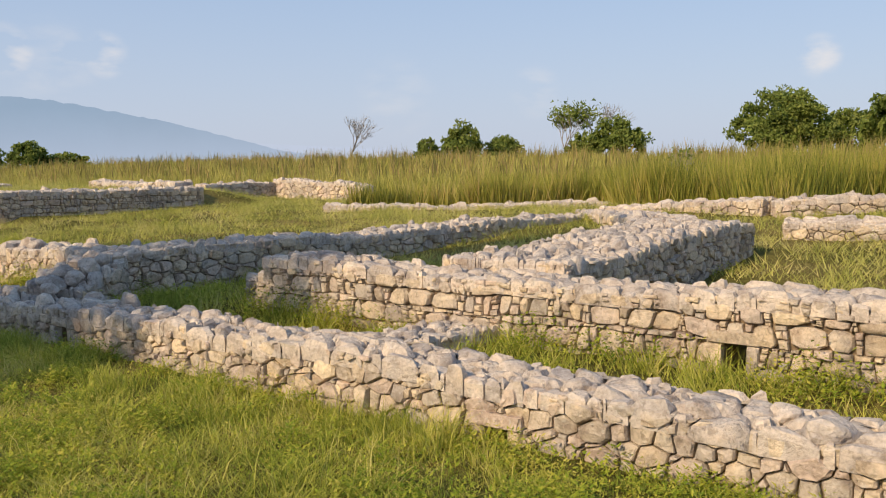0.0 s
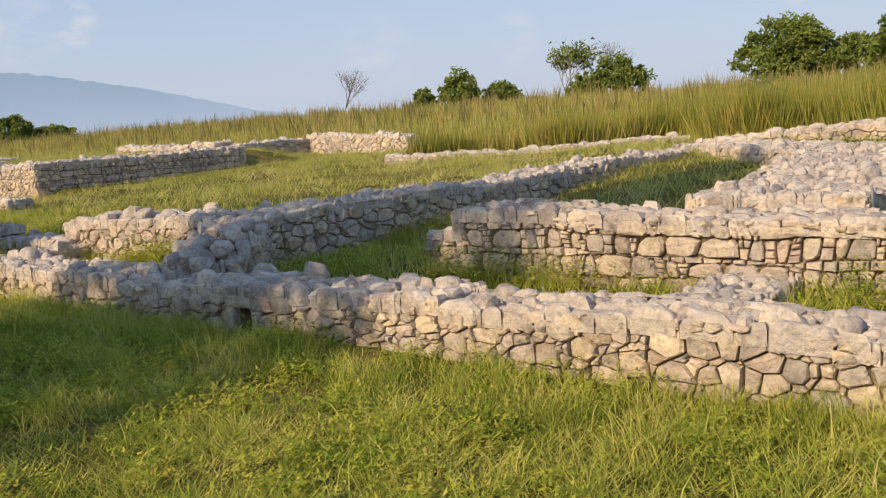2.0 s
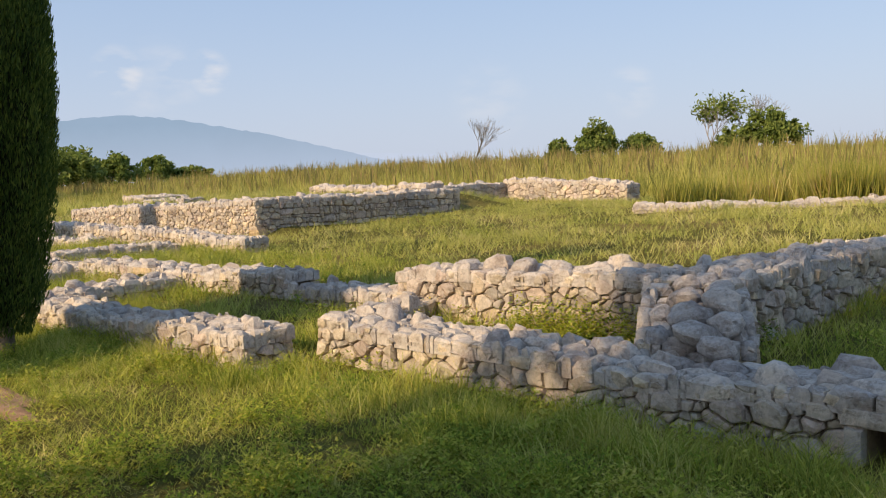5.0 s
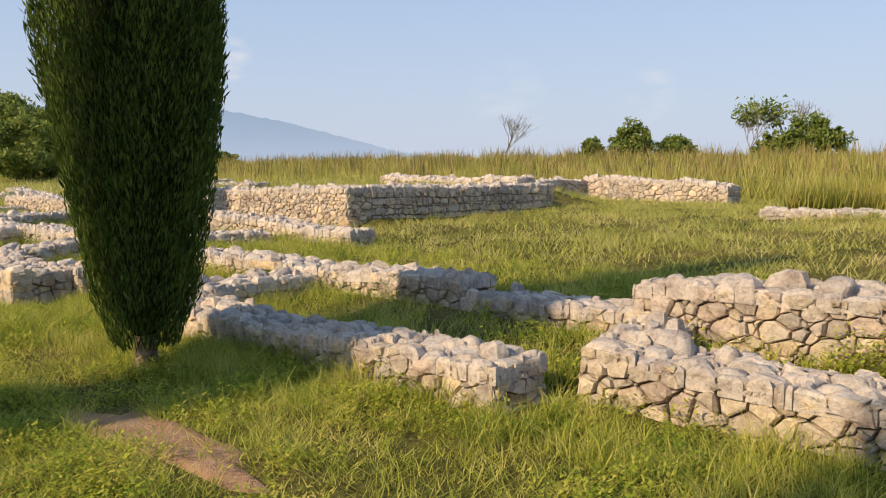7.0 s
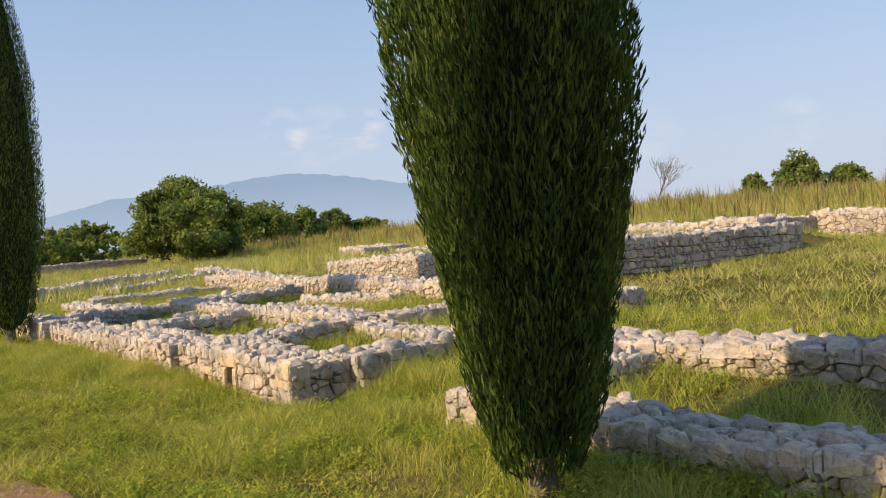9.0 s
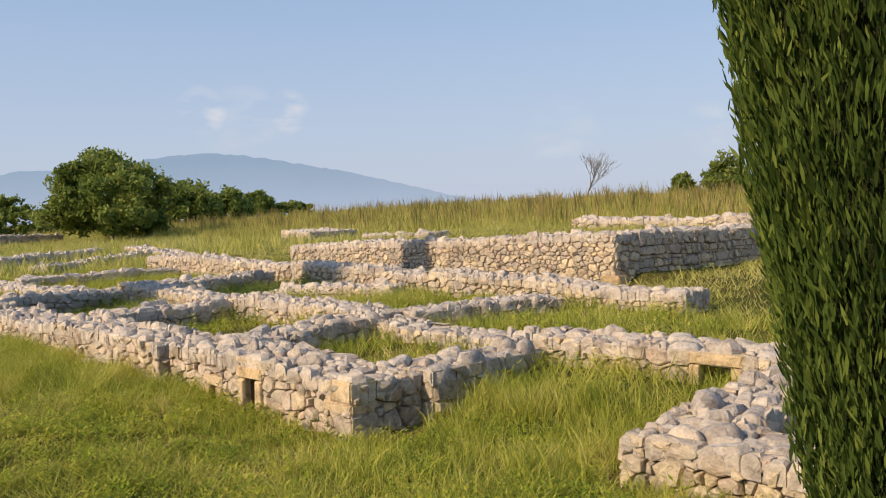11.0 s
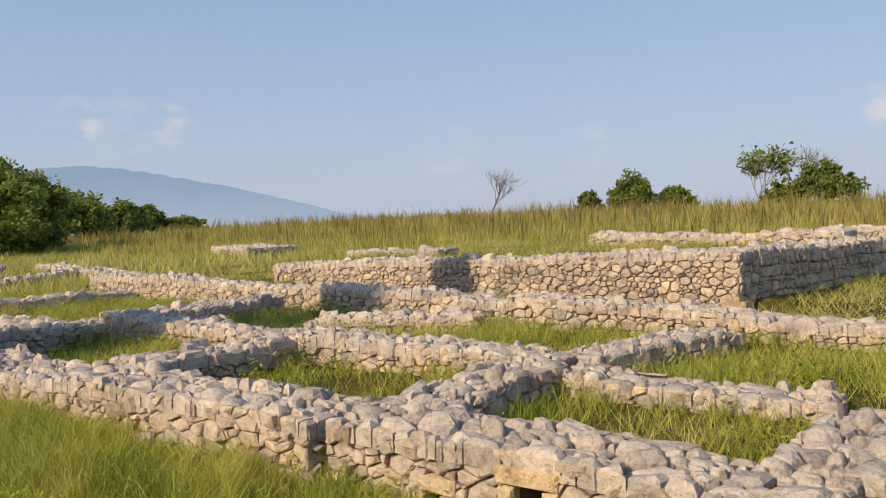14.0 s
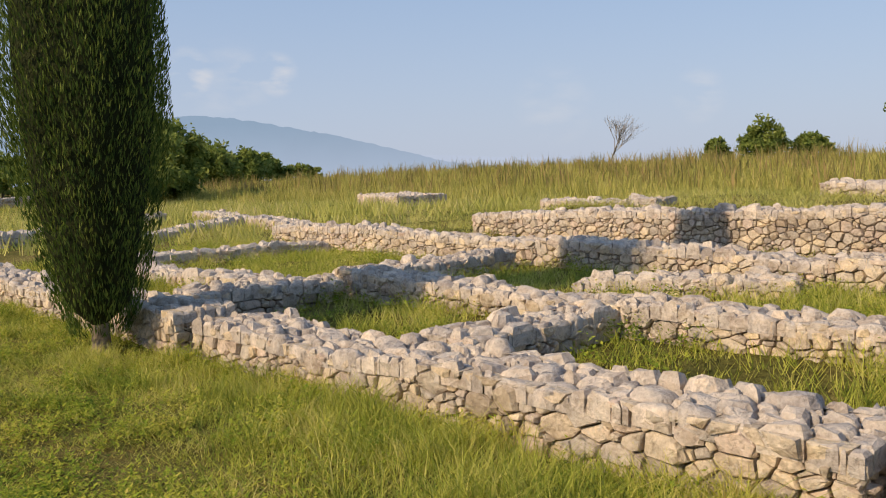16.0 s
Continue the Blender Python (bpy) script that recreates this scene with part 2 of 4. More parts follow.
def ground_uv(u, v):
    """Height of the ground at plan place u, v (numbers or arrays)."""
    z = -0.11 - 0.06 * np.exp(-((u - 18.5) / 3.0) ** 2) * smoothstep(5.0, 4.0, v) + 0.16 * smoothstep(4.2, 6.0, v) + 0.30 * smoothstep(6.5, 18.0, v) + 0.25 * smoothstep(20.0, 45.0, v)
    z = z + 0.5 * smoothstep(16.0, -2.0, u) * smoothstep(9.0, 24.0, v) - 0.35 * smoothstep(36.0, 60.0, u) * smoothstep(60.0, 20.0, v)
    z = z + 0.48 * smoothstep(21.3, 21.9, u) * smoothstep(31.2, 30.6, u) * smoothstep(11.0, 11.7, v) * smoothstep(20.5, 17.5, v)
    z = z + hill(u, v)
    z = z + 0.03 * np.sin(u * 1.3 + 0.7 * v) * np.sin(v * 1.7 - 0.4 * u) + 0.012 * np.sin(u * 4.1) * np.sin(v * 3.7 + 1.0)
    return z


def to_uv(x, y):
    return x * UX + y * UY, x * UY - y * UX


def ground_xy(x, y):
    u, v = to_uv(x, y)
    return ground_uv(u, v)


# ---- ground ----
def build_ground():
    a = np.concatenate([-np.geomspace(4000, 45, 22), np.arange(-40, 70.1, 0.55), np.geomspace(75, 4000, 22)])
    gu, gv = np.meshgrid(a, a, indexing="ij")
    z = ground_uv(gu, gv)
    verts = np.stack([gu * UX + gv * UY, gu * UY - gv * UX, z], -1).reshape(-1, 3)
    k = len(a)
    i, j = np.meshgrid(np.arange(k - 1), np.arange(k - 1), indexing="ij")
    p = (i * k + j).ravel()
    tris = np.concatenate([np.stack([p, p + 1, p + k + 1], -1), np.stack([p, p + k + 1, p + k], -1)])
    ob = tri_object("ground", verts, tris, turf)
    if ob.data.polygons[0].normal.z < 0:
        ob.data.flip_normals()
    ob.data.polygons.foreach_set("use_smooth", [True] * len(tris))
    tagged(ob, "grassy open ground with straw-coloured and green patches", "ground", kind="structure")


build_ground()

# ---- ruined stone walls ----
def clip_cell(poly, nx, ny, c):
    """Cuts a convex polygon to the side where nx * a + ny * b <= c."""
    out = []
    for i, p in enumerate(poly):
        q = poly[(i + 1) % len(poly)]
        sp, sq = nx * p[0] + ny * p[1] - c, nx * q[0] + ny * q[1] - c
        if sp <= 0:
            out.append(p)
        if sp * sq < 0:
            t = sp / (sp - sq)
            out.append((p[0] + (q[0] - p[0]) * t, p[1] + (q[1] - p[1]) * t))
    return out


def rubble_cells(rng, length, height, size, flat, small):
    """Uneven convex cells that fill a strip like the stones of a rubble wall: large blocks with small ones wedged between.
    flat: how much wider than high the stones are; small: share of small wedges."""
    su, sv = size * flat, size
    nu, nv = max(1, round(length / su)), max(1, round(height / sv))
    seeds = []
    for r in range(nv):
        for c in range(nu + 1):
            a = (c + (0.5 if r % 2 else 0.0) + rng.uniform(-0.36, 0.36)) * length / nu
            b_ = (r + 0.5 + rng.uniform(-0.2, 0.2)) * height / nv
            seeds.append((a / flat, b_, (size * rng.choice((0.0, 0.1, 0.3, 0.5, 0.8, 1.0))) ** 2))
    for _ in range(int(len(seeds) * small)):
        seeds.append((rng.uniform(0, length) / flat, rng.uniform(0, height), -(size * rng.uniform(0.0, 0.2)) ** 2))
    bins = {}
    for i, s in enumerate(seeds):
        bins.setdefault(int(s[0] // (size * 2)), []).append(i)
    cells = []
    for i, (a, b_, w) in enumerate(seeds):
        poly = [(max(0.0, a - size * 1.6), 0.0), (min(length / flat, a + size * 1.6), 0.0), (min(length / flat, a + size * 1.6), height), (max(0.0, a - size * 1.6), height)]
        if poly[1][0] - poly[0][0] < 0.01:
            continue
        k = int(a // (size * 2))
        for j in bins.get(k - 1, []) + bins.get(k, []) + bins.get(k + 1, []):
            if j == i:
                continue
            a2, b2, w2 = seeds[j]
            da, db = a2 - a, b2 - b_
            if da * da + db * db > (size * 3.4) ** 2:
                continue
            c = (a2 * a2 + b2 * b2 - w2 - a * a - b_ * b_ + w) / 2
            poly = clip_cell(poly, da, db, c)
            if len(poly) < 3:
                break
        if len(poly) < 3:
            continue
        clean = []
        for p in poly:
            if not clean or math.hypot(p[0] - clean[-1][0], p[1] - clean[-1][1]) > size * 0.08:
                clean.append(p)
        if len(clean) > 3 and math.hypot(clean[0][0] - clean[-1][0], clean[0][1] - clean[-1][1]) < size * 0.08:
            clean.pop()
        if len(clean) < 3:
            continue
        area = 0.5 * abs(sum(clean[q][0] * clean[(q + 1) % len(clean)][1] - clean[(q + 1) % len(clean)][0] * clean[q][1] for q in range(len(clean))))
        if area < (size * 0.13) ** 2:
            continue
        cells.append([(p[0] * flat, p[1]) for p in clean])
    return cells


def cut_corners(rng, quad, share):
    """A four-cornered cell with its corners broken off."""
    out = []
    for i in range(4):
        p, q, r = quad[i - 1], quad[i], quad[(i + 1) % 4]
        s, t = rng.uniform(0.4, 1.3) * share, rng.uniform(0.4, 1.3) * share
        out.append((q[0] + (p[0] - q[0]) * s, q[1] + (p[1] - q[1]) * s))
        out.append((q[0] + (r[0] - q[0]) * t, q[1] + (r[1] - q[1]) * t))
    return out


def diaper_cells(rng, length, height, size):
    """Diaper masonry: courses of large blocks with stacks of thin flat stones packed between and levelling beds over them."""
    rows, z = [], 0.0
    while z < height:
        h = size * rng.uniform(0.45, 1.0)
        rows.append((z, z + h, True))
        z += h
        if rng.random() < 0.75:
            h = size * rng.uniform(0.16, 0.26)
            rows.append((z, z + h, False))
            z += h
    ph = [rng.uniform(0, 6.3) for _ in range(len(rows) + 1)]

    def bed(k, a):
        z = rows[k][0] if k < len(rows) else rows[-1][1]
        if k == 0:
            return z
        return z + size * (0.10 * math.sin(a * 2.1 + ph[k]) + 0.07 * math.sin(a * 5.7 + 2 * ph[k]) + 0.04 * math.sin(a * 13.0 + 3 * ph[k]))

    cells = []
    for k, (z0, z1, large) in enumerate(rows):
        a, old, chink = 0.0, 0.0, rng.random() < 0.5
        while a < length - 0.01:
            if large:
                w = size * (rng.uniform(0.22, 0.5) if chink else rng.choice((0.45, 0.6, 0.8, 1.0, 1.25, 1.6)) * rng.uniform(0.85, 1.15))
            else:
                w = size * rng.uniform(0.3, 0.8)
            e = a + w
            if length - e < size * 0.2:
                e = length
            lean = 0.0 if e == length else rng.uniform(-0.16, 0.16) * (z1 - z0)
            q = [(a - old, bed(k, a)), (e - lean, bed(k, e)), (e + lean, bed(k + 1, e)), (a + old, bed(k + 1, a))]
            if large and chink:
                m_ = rng.choice((2, 3, 3, 4))
                cuts = [0.0]
                for _ in range(m_):
                    cuts.append(cuts[-1] + rng.uniform(0.6, 1.4))
                cuts = [c / cuts[-1] for c in cuts]
                for f, g in zip(cuts, cuts[1:]):
                    sub = [lerp2(q, 0, f), lerp2(q, 1, f), lerp2(q, 1, g), lerp2(q, 0, g)]
                    if rng.random() < 0.25:
                        s = rng.uniform(0.35, 0.65)
                        cells.append([lerp2(sub, 0, 0), lerp2(sub, s, 0), lerp2(sub, s, 1), lerp2(sub, 0, 1)])
                        cells.append([lerp2(sub, s, 0), lerp2(sub, 1, 0), lerp2(sub, 1, 1), lerp2(sub, s, 1)])
                    else:
                        cells.append(sub)
            elif large:
                cells.append(cut_corners(rng, q, 0.24))
            else:
                cells.append(q)
            a, old = e, lean
            chink = large and not chink and rng.random() < 0.85
    return cells


def lerp2(q, s, t):
    lo = [q[0][i] * (1 - s) + q[1][i] * s for i in (0, 1)]
    hi = [q[3][i] * (1 - s) + q[2][i] * s for i in (0, 1)]
    return (lo[0] * (1 - t) + hi[0] * t, lo[1] * (1 - t) + hi[1] * t)


def stone_cell(rng, poly, place, gap, bulge, depth, tilt, bevel=0.80):
    """One stone that fills a convex cell: a chipped block with bevelled arrises. place maps (a, b, out) to the world."""
    m_ = len(poly)
    ca, cb = sum(p[0] for p in poly) / m_, sum(p[1] for p in poly) / m_
    rad = sum(math.hypot(p[0] - ca, p[1] - cb) for p in poly) / m_
    k = max(0.6, 1 - gap / rad)
    ta, tb = rng.uniform(-1, 1) * tilt, rng.uniform(-1, 1) * tilt
    ring = []
    for i, p in enumerate(poly):
        q = rng.uniform(0.95, 1.04) * k
        ring.append((ca + (p[0] - ca) * q, cb + (p[1] - cb) * q))
    verts = [(a, b_, -depth) for a, b_ in ring]
    for a, b_ in ring:
        verts.append((ca + (a - ca) * 0.985, cb + (b_ - cb) * 0.985, bulge * rng.uniform(0.15, 0.5) + 0.6 * (ta * (a - ca) + tb * (b_ - cb))))
    for a, b_ in ring:
        s = bevel * rng.uniform(0.86, 1.06)
        a, b_ = ca + (a - ca) * s, cb + (b_ - cb) * s
        verts.append((a, b_, bulge * rng.uniform(0.8, 1.1) + ta * (a - ca) + tb * (b_ - cb)))
    verts.append((ca + rng.uniform(-0.2, 0.2) * rad, cb + rng.uniform(-0.2, 0.2) * rad, bulge * rng.uniform(0.95, 1.3)))
    faces = []
    for i in range(m_):
        j = (i + 1) % m_
        faces += [(i, j, m_ + j, m_ + i), (m_ + i, m_ + j, 2 * m_ + j, 2 * m_ + i), (2 * m_ + i, 2 * m_ + j, 3 * m_)]
    return [place(*p) for p in verts], faces


WALLS, FEET, PIECES = [], [], 225


def stone_size(vs):
    c, m_ = vs[-1], len(vs) // 3
    return sum((v - c).length for v in vs[m_:2 * m_]) / m_



def ruin_wall(p0, p1, thick, top0, top1, label, faces="fbse", pieces=True, holes=(), size=0.17, base=None, sag=0.03, seed=None, lintel=0, flat_beds=False):
    """A rubble wall between two plan places (its centre line). top0, top1: heights of its crest. faces: which sides show
    (f: towards the walk, b: away, s: start, e: end). holes: (distance along, width, bottom, top) of drains that go through it."""
    if not pieces:
        size = 0.23
    k = len(WALLS)
    rng = random.Random(100 + k if seed is None else seed)
    (x0, y0), (x1, y1) = plan(*p0), plan(*p1)
    d = Vector((x1 - x0, y1 - y0, 0))
    length = d.length
    d.normalize()
    side = Vector((d.y, -d.x, 0))
    vx, vy = plan(0, -1)
    if side.x * vx + side.y * vy < -0.05:
        side = -side
    half = thick / 2
    o = Vector((x0, y0, 0))
    lo = [ground_xy(x0, y0), ground_xy((x0 + x1) / 2, (y0 + y1) / 2), ground_xy(x1, y1)]
    zb = float(min(lo)) - 0.10 if base is None else base

    def crest(s):
        t = s / length
        return top0 * (1 - t) + top1 * t + sag * math.sin(s * 1.1 + k) + 0.5 * sag * math.sin(s * 2.9 + 2 * k)

    cap = 0.07
    # core of mud and small stones, cut where a drain passes through
    cuts = [(0.0, length, None)]
    for hs, hw, hb, ht in holes:
        cuts = [c for a, e, h in cuts for c in (((a, hs, h), (hs, hs + hw, (hb, ht)), (hs + hw, e, h)) if h is None and a < hs < e else ((a, e, h),))]
    verts, quads = [], []

    def box(a, e, z0, fz):
        m_ = max(1, int((e - a) / 0.5))
        st = len(verts)
        ins = 0.042
        for i in range(m_ + 1):
            s = a + (e - a) * i / m_
            s_in = min(max(s, ins), length - ins)
            for w in (-half + ins, half - ins):
                for z in (z0, fz(s)):
                    verts.append(o + d * s_in + side * w + Vector((0, 0, z)))
        for i in range(m_):
            q = st + 4 * i
            quads.extend([(q, q + 4, q + 5, q + 1), (q + 2, q + 3, q + 7, q + 6), (q + 1, q + 5, q + 7, q + 3), (q, q + 2, q + 6, q + 4)])
        q = st + 4 * m_
        quads.extend([(st, st + 1, st + 3, st + 2), (q, q + 2, q + 3, q + 1)])

    for a, e, h in cuts:
        if h is None:
            box(a, e, zb, lambda s: crest(s) - cap)
        else:
            box(a, e, h[1], lambda s: crest(s) - cap)
            if h[0] > zb + 0.12:
                box(a, e, zb, lambda s: h[0])
    name = "wall_%d" % (k + 1)
    core = mesh_object(name, verts, quads, mortar)
    tagged(core, label, "stone wall", kind="structure")
    WALLS.append(core)
    FEET.append((p0, p1, thick))
    stones = []

    def face(origin, along, out, run, s_of, clip_holes, coarse=1.0):
        hmax = max(crest(0), crest(length), crest(length / 2)) - zb
        cells = diaper_cells(rng, run, hmax, size * coarse) if flat_beds else rubble_cells(rng, run, hmax, size * coarse * 0.47, rng.uniform(1.3, 1.6), 0.5)
        for q in cells:
            ca = sum(p[0] for p in q) / len(q)
            cb = sum(p[1] for p in q) / len(q)
            if clip_holes and any(hs - 0.03 < ca < hs + hw + 0.03 and hb - 0.02 < cb + zb < ht + 0.02 for hs, hw, hb, ht in holes):
                continue
            lim = crest(s_of(ca)) - 0.03 - zb
            if cb > lim - 0.01:
                continue
            q = [(a, min(b_, lim)) for a, b_ in q]
            if clip_holes:
                for hs, hw, hb, ht in holes:
                    if hb - 0.06 < cb + zb < ht + 0.06:
                        q = [((min(a, hs) if ca < hs + hw / 2 else max(a, hs + hw)), b_) for a, b_ in q]
            stones.append((stone_cell(rng, q, lambda a, b_, t: origin + along * a + out * (t - 0.02) + Vector((0, 0, zb + b_)), 0.006, rng.uniform(0.012, 0.05), 0.08, 0.2, 0.87), 0))

    if "f" in faces:
        face(o + side * half, d, side, length, lambda a: a, True)
    # lintel and jambs of each drain
    for hs, hw, hb, ht in holes:
        for q in ([(hs - 0.10, ht), (hs + hw + 0.12, ht), (hs + hw + 0.12, ht + 0.09), (hs - 0.10, ht + 0.09)], [(hs - 0.09, hb), (hs, hb), (hs, ht), (hs - 0.09, ht)], [(hs + hw, hb), (hs + hw + 0.09, hb), (hs + hw + 0.09, ht), (hs + hw, ht)]):
            stones.append((stone_cell(rng, q, lambda a, b_, t: o + side * half + d * a + side * (t + 0.0) + Vector((0, 0, b_)), 0.004, 0.03, 0.16, 0.05, 0.9), lintel))
    # capping stones, lumpy and uneven
    for q in rubble_cells(rng, length + 0.02, thick + 0.02, size * 0.60, 1.4, 0.7):
        ca = sum(p[0] for p in q) / len(q)
        wide = max(p[0] for p in q) - min(p[0] for p in q)
        rise = rng.uniform(0.02, 0.068) * (1.6 if rng.random() < 0.12 else 1.0) * min(1.25, 0.5 + wide * 2.4)
        zt = crest(min(max(ca, 0), length)) - cap + 0.01
        stones.append((stone_cell(rng, q, lambda a, b_, t: o + d * (a - 0.02) + side * (half + 0.012 - b_) + Vector((0, 0, zt + t)), 0.007, rise, 0.08, 0.24, 0.72), 1))
    if "b" in faces:
        face(o - side * half, d, -side, length, lambda a: a, True, 1.7)
    if "s" in faces:
        face(o - side * half, side, -d, thick, lambda a: 0.0, False)
    if "e" in faces:
        face(o + d * length - side * half, side, d, thick, lambda a: length, False)
    if pieces:
        stones.sort(key=lambda s: -stone_size(s[0][0]))
        near = stones[:PIECES]
        for (vs, fs), kind in near:
            mesh_object("stone", vs, fs, (stone_face, stone_top, stone_yellow)[kind], core, kind == 1 and rng.random() < 0.35)
        rest = stones[len(near):]
    else:
        rest = stones
    for kind, mat, nm in ((0, stone_joined, "rubble_facing"), (1, stone_joined_top, "rubble_capping"), (2, stone_yellow, "lintel_stones")):
        vs, fs = [], []
        for (sv, sf), kd in rest:
            if kd == kind:
                st = len(vs)
                vs.extend(sv)
                fs.extend(tuple(i + st for i in f) for f in sf)
        if vs:
            tagged(mesh_object(nm, vs, fs, mat, core), kind="stuff")
    return core


GREY = "pinkish grey fieldstone rubble wall, ruined, weeds at its foot"
LOW = "low ruined footing of rough fieldstones sunk in grass"
# front range beside the walk
ruin_wall((-3.0, 4.5), (5.6, 4.55), 0.55, 0.30, 0.29, GREY, "fbs", holes=((5.62, 0.16, -0.12, -0.01),))
ruin_wall((5.6, 4.55), (11.75, 4.75), 0.55, 0.29, 0.24, GREY, "fbe", holes=((1.75, 0.20, -0.10, 0.09),))
ruin_wall((11.95, 4.12), (16.3, 4.05), 0.5, 0.2, 0.22, "low fieldstone rubble wall with tumbled capping stones", "fbse")
ruin_wall((4.1, 4.8), (4.1, 6.3), 0.5, 0.27, 0.24, "short cross wall of rough fieldstones", "fbse")
ruin_wall((-2.6, 6.35), (6.7, 6.4), 0.6, 0.62, 0.62, "tall fieldstone rubble wall with large pale boulders and a drain", "fbe", flat_beds=True, holes=((4.39, 0.17, -0.03, 0.27),), size=0.182)
ruin_wall((8.72, 4.95), (9.12, 5.78), 0.72, 0.34, 0.54, "stepped fieldstone wall end", "fbse")
ruin_wall((9.15, 5.78), (8.25, 17.0), 0.62, 0.58, 0.52, "long fieldstone rubble wall standing in shade", "fbse", size=0.185)
ruin_wall((9.47, 6.0), (12.2, 6.1), 0.55, 0.57, 0.5, "fieldstone rubble wall with rounded boulders on its crest", "fbe", size=0.185)
ruin_wall((12.2, 6.1), (14.0, 6.1), 0.5, 0.26, 0.2, LOW, "fbe")
ruin_wall((14.0, 6.1), (18.6, 5.95), 0.5, 0.36, 0.30, GREY, "fbe", holes=((2.75, 0.24, 0.02, 0.19),), lintel=2)
ruin_wall((4.2, 6.7), (4.2, 12.2), 1.3, 0.70, 0.75, "broad fieldstone wall with a pink rubble crest", "fbse")
ruin_wall((4.5, 12.6), (8.3, 17.3), 1.1, 0.66, 0.55, "broad collapsed wall of pink rubble", "fbse", pieces=False)
ruin_wall((4.6, 17.0), (-4.0, 21.0), 0.6, 0.85, 1.05, "long low fieldstone wall before tall grass", "fbs", pieces=False)
ruin_wall((3.6, 14.0), (-4.0, 16.0), 0.6, 0.62, 0.72, "low pale fieldstone wall in grass", "fbs", pieces=False)
ruin_wall((6.72, 6.4), (7.05, 6.42), 0.5, 0.46, 0.38, "low tumbled end of a fieldstone wall", "fbe")
ruin_wall((16.1, 4.25), (16.15, 5.75), 0.5, 0.22, 0.26, "tumbled cross wall of loose fieldstones", "fbse")
ruin_wall((11.7, 5.0), (11.95, 5.85), 0.45, 0.26, 0.26, "short cross wall of rough fieldstones", "fbse")
ruin_wall((8.4, 17.9), (4.7, 17.1), 0.6, 0.62, 0.84, "long low fieldstone wall before tall grass", "fbse", pieces=False)
# rooms of the second range
ruin_wall((18.38, 3.92), (21.14, 3.92), 0.62, 0.27, 0.27, "fieldstone rubble wall with a sandstone drain and corner block", "fbs", holes=((1.25, 0.16, -0.16, 0.10), (1.88, 0.10, -0.16, -0.03)), lintel=2)
ruin_wall((21.22, 3.84), (26.75, 3.84), 0.62, 0.27, 0.26, GREY, "fbse")
ruin_wall((26.95, 3.76), (28.0, 3.76), 0.6, 0.27, 0.28, "short projecting length of fieldstone rubble wall", "fbse")
ruin_wall((28.12, 3.78), (36.0, 3.7), 0.6, 0.28, 0.3, GREY, "fbs")
ruin_wall((18.52, 4.25), (18.7, 5.85), 0.5, 0.25, 0.25, "tumbled fieldstone side wall", "fbse")
ruin_wall((19.0, 6.15), (21.0, 6.1), 0.45, 0.22, 0.24, LOW, "fbse")
ruin_wall((21.2, 4.25), (21.2, 6.0), 0.5, 0.27, 0.27, "short cross wall of rough fieldstones", "fbse")
ruin_wall((21.1, 6.1), (28.0, 6.25), 0.5, 0.32, 0.36, GREY, "fbse")
ruin_wall((24.3, 4.2), (24.3, 6.0), 0.55, 0.26, 0.28, "short cross wall of rough fieldstones", "fbse")
ruin_wall((21.1, 6.4), (20.7, 8.5), 0.45, 0.28, 0.32, LOW, "fbse")
ruin_wall((28.1, 4.2), (28.1, 8.9), 0.6, 0.30, 0.34, "cross wall of dark rough fieldstones", "fbse")
ruin_wall((19.0, 9.1), (23.6, 9.2), 0.5, 0.38, 0.46, "fieldstone rubble retaining wall", "fbs")
ruin_wall((23.6, 9.2), (35.0, 9.9), 0.5, 0.46, 0.55, "fieldstone rubble retaining wall", "fbe")
ruin_wall((25.8, 7.7), (23.7, 8.5), 0.45, 0.25, 0.30, LOW, "fbse")
ruin_wall((33.2, 6.0), (33.0, 9.4), 0.55, 0.25, 0.3, LOW, "fbse", pieces=False)
ruin_wall((28.3, 5.6), (33.0, 5.5), 0.5, 0.25, 0.25, LOW, "fbse", pieces=False)
ruin_wall((41.0, 6.0), (47.2, 13.0), 0.7, 0.35, 0.42, LOW, "fbse", pieces=False)
ruin_wall((38.4, 8.1), (41.4, 13.0), 0.6, 0.3, 0.4, LOW, "fbse", pieces=False)
ruin_wall((36.0, 11.5), (46.0, 14.0), 0.6, 0.4, 0.45, LOW, "fbse", pieces=False)
ruin_wall((77.0, 11.0), (77.0, 22.3), 0.5, 0.80, 0.72, "long plain grey wall at the far edge of the field", "fbse", pieces=False)
# raised platform
ruin_wall((21.4, 11.15), (31.0, 11.65), 0.6, 0.96, 0.72, "platform retaining wall of squared fieldstones", "fse", size=0.16, sag=0.015, base=0.08)
ruin_wall((21.65, 11.45), (21.2, 16.8), 0.6, 0.96, 0.95, "platform side wall of dark fieldstones", "fbe", flat_beds=True, size=0.185, sag=0.015, base=0.08)
ruin_wall((21.6, 16.6), (27.0, 17.2), 0.6, 1.10, 1.05, "low rubble footing on the platform", "fbse", pieces=False)
ruin_wall((28.5, 13.8), (31.5, 14.2), 0.6, 0.92, 0.85, "low rubble footing on the platform", "fbse", pieces=False)
ruin_wall((20.4, 22.0), (23.7, 22.5), 0.6, 1.0, 1.05, "far fieldstone wall before tall grass", "fbse", pieces=False)
ruin_wall((23.9, 22.2), (24.1, 19.2), 0.6, 0.98, 0.92, "low far wall of dark fieldstones", "fbse", pieces=False)
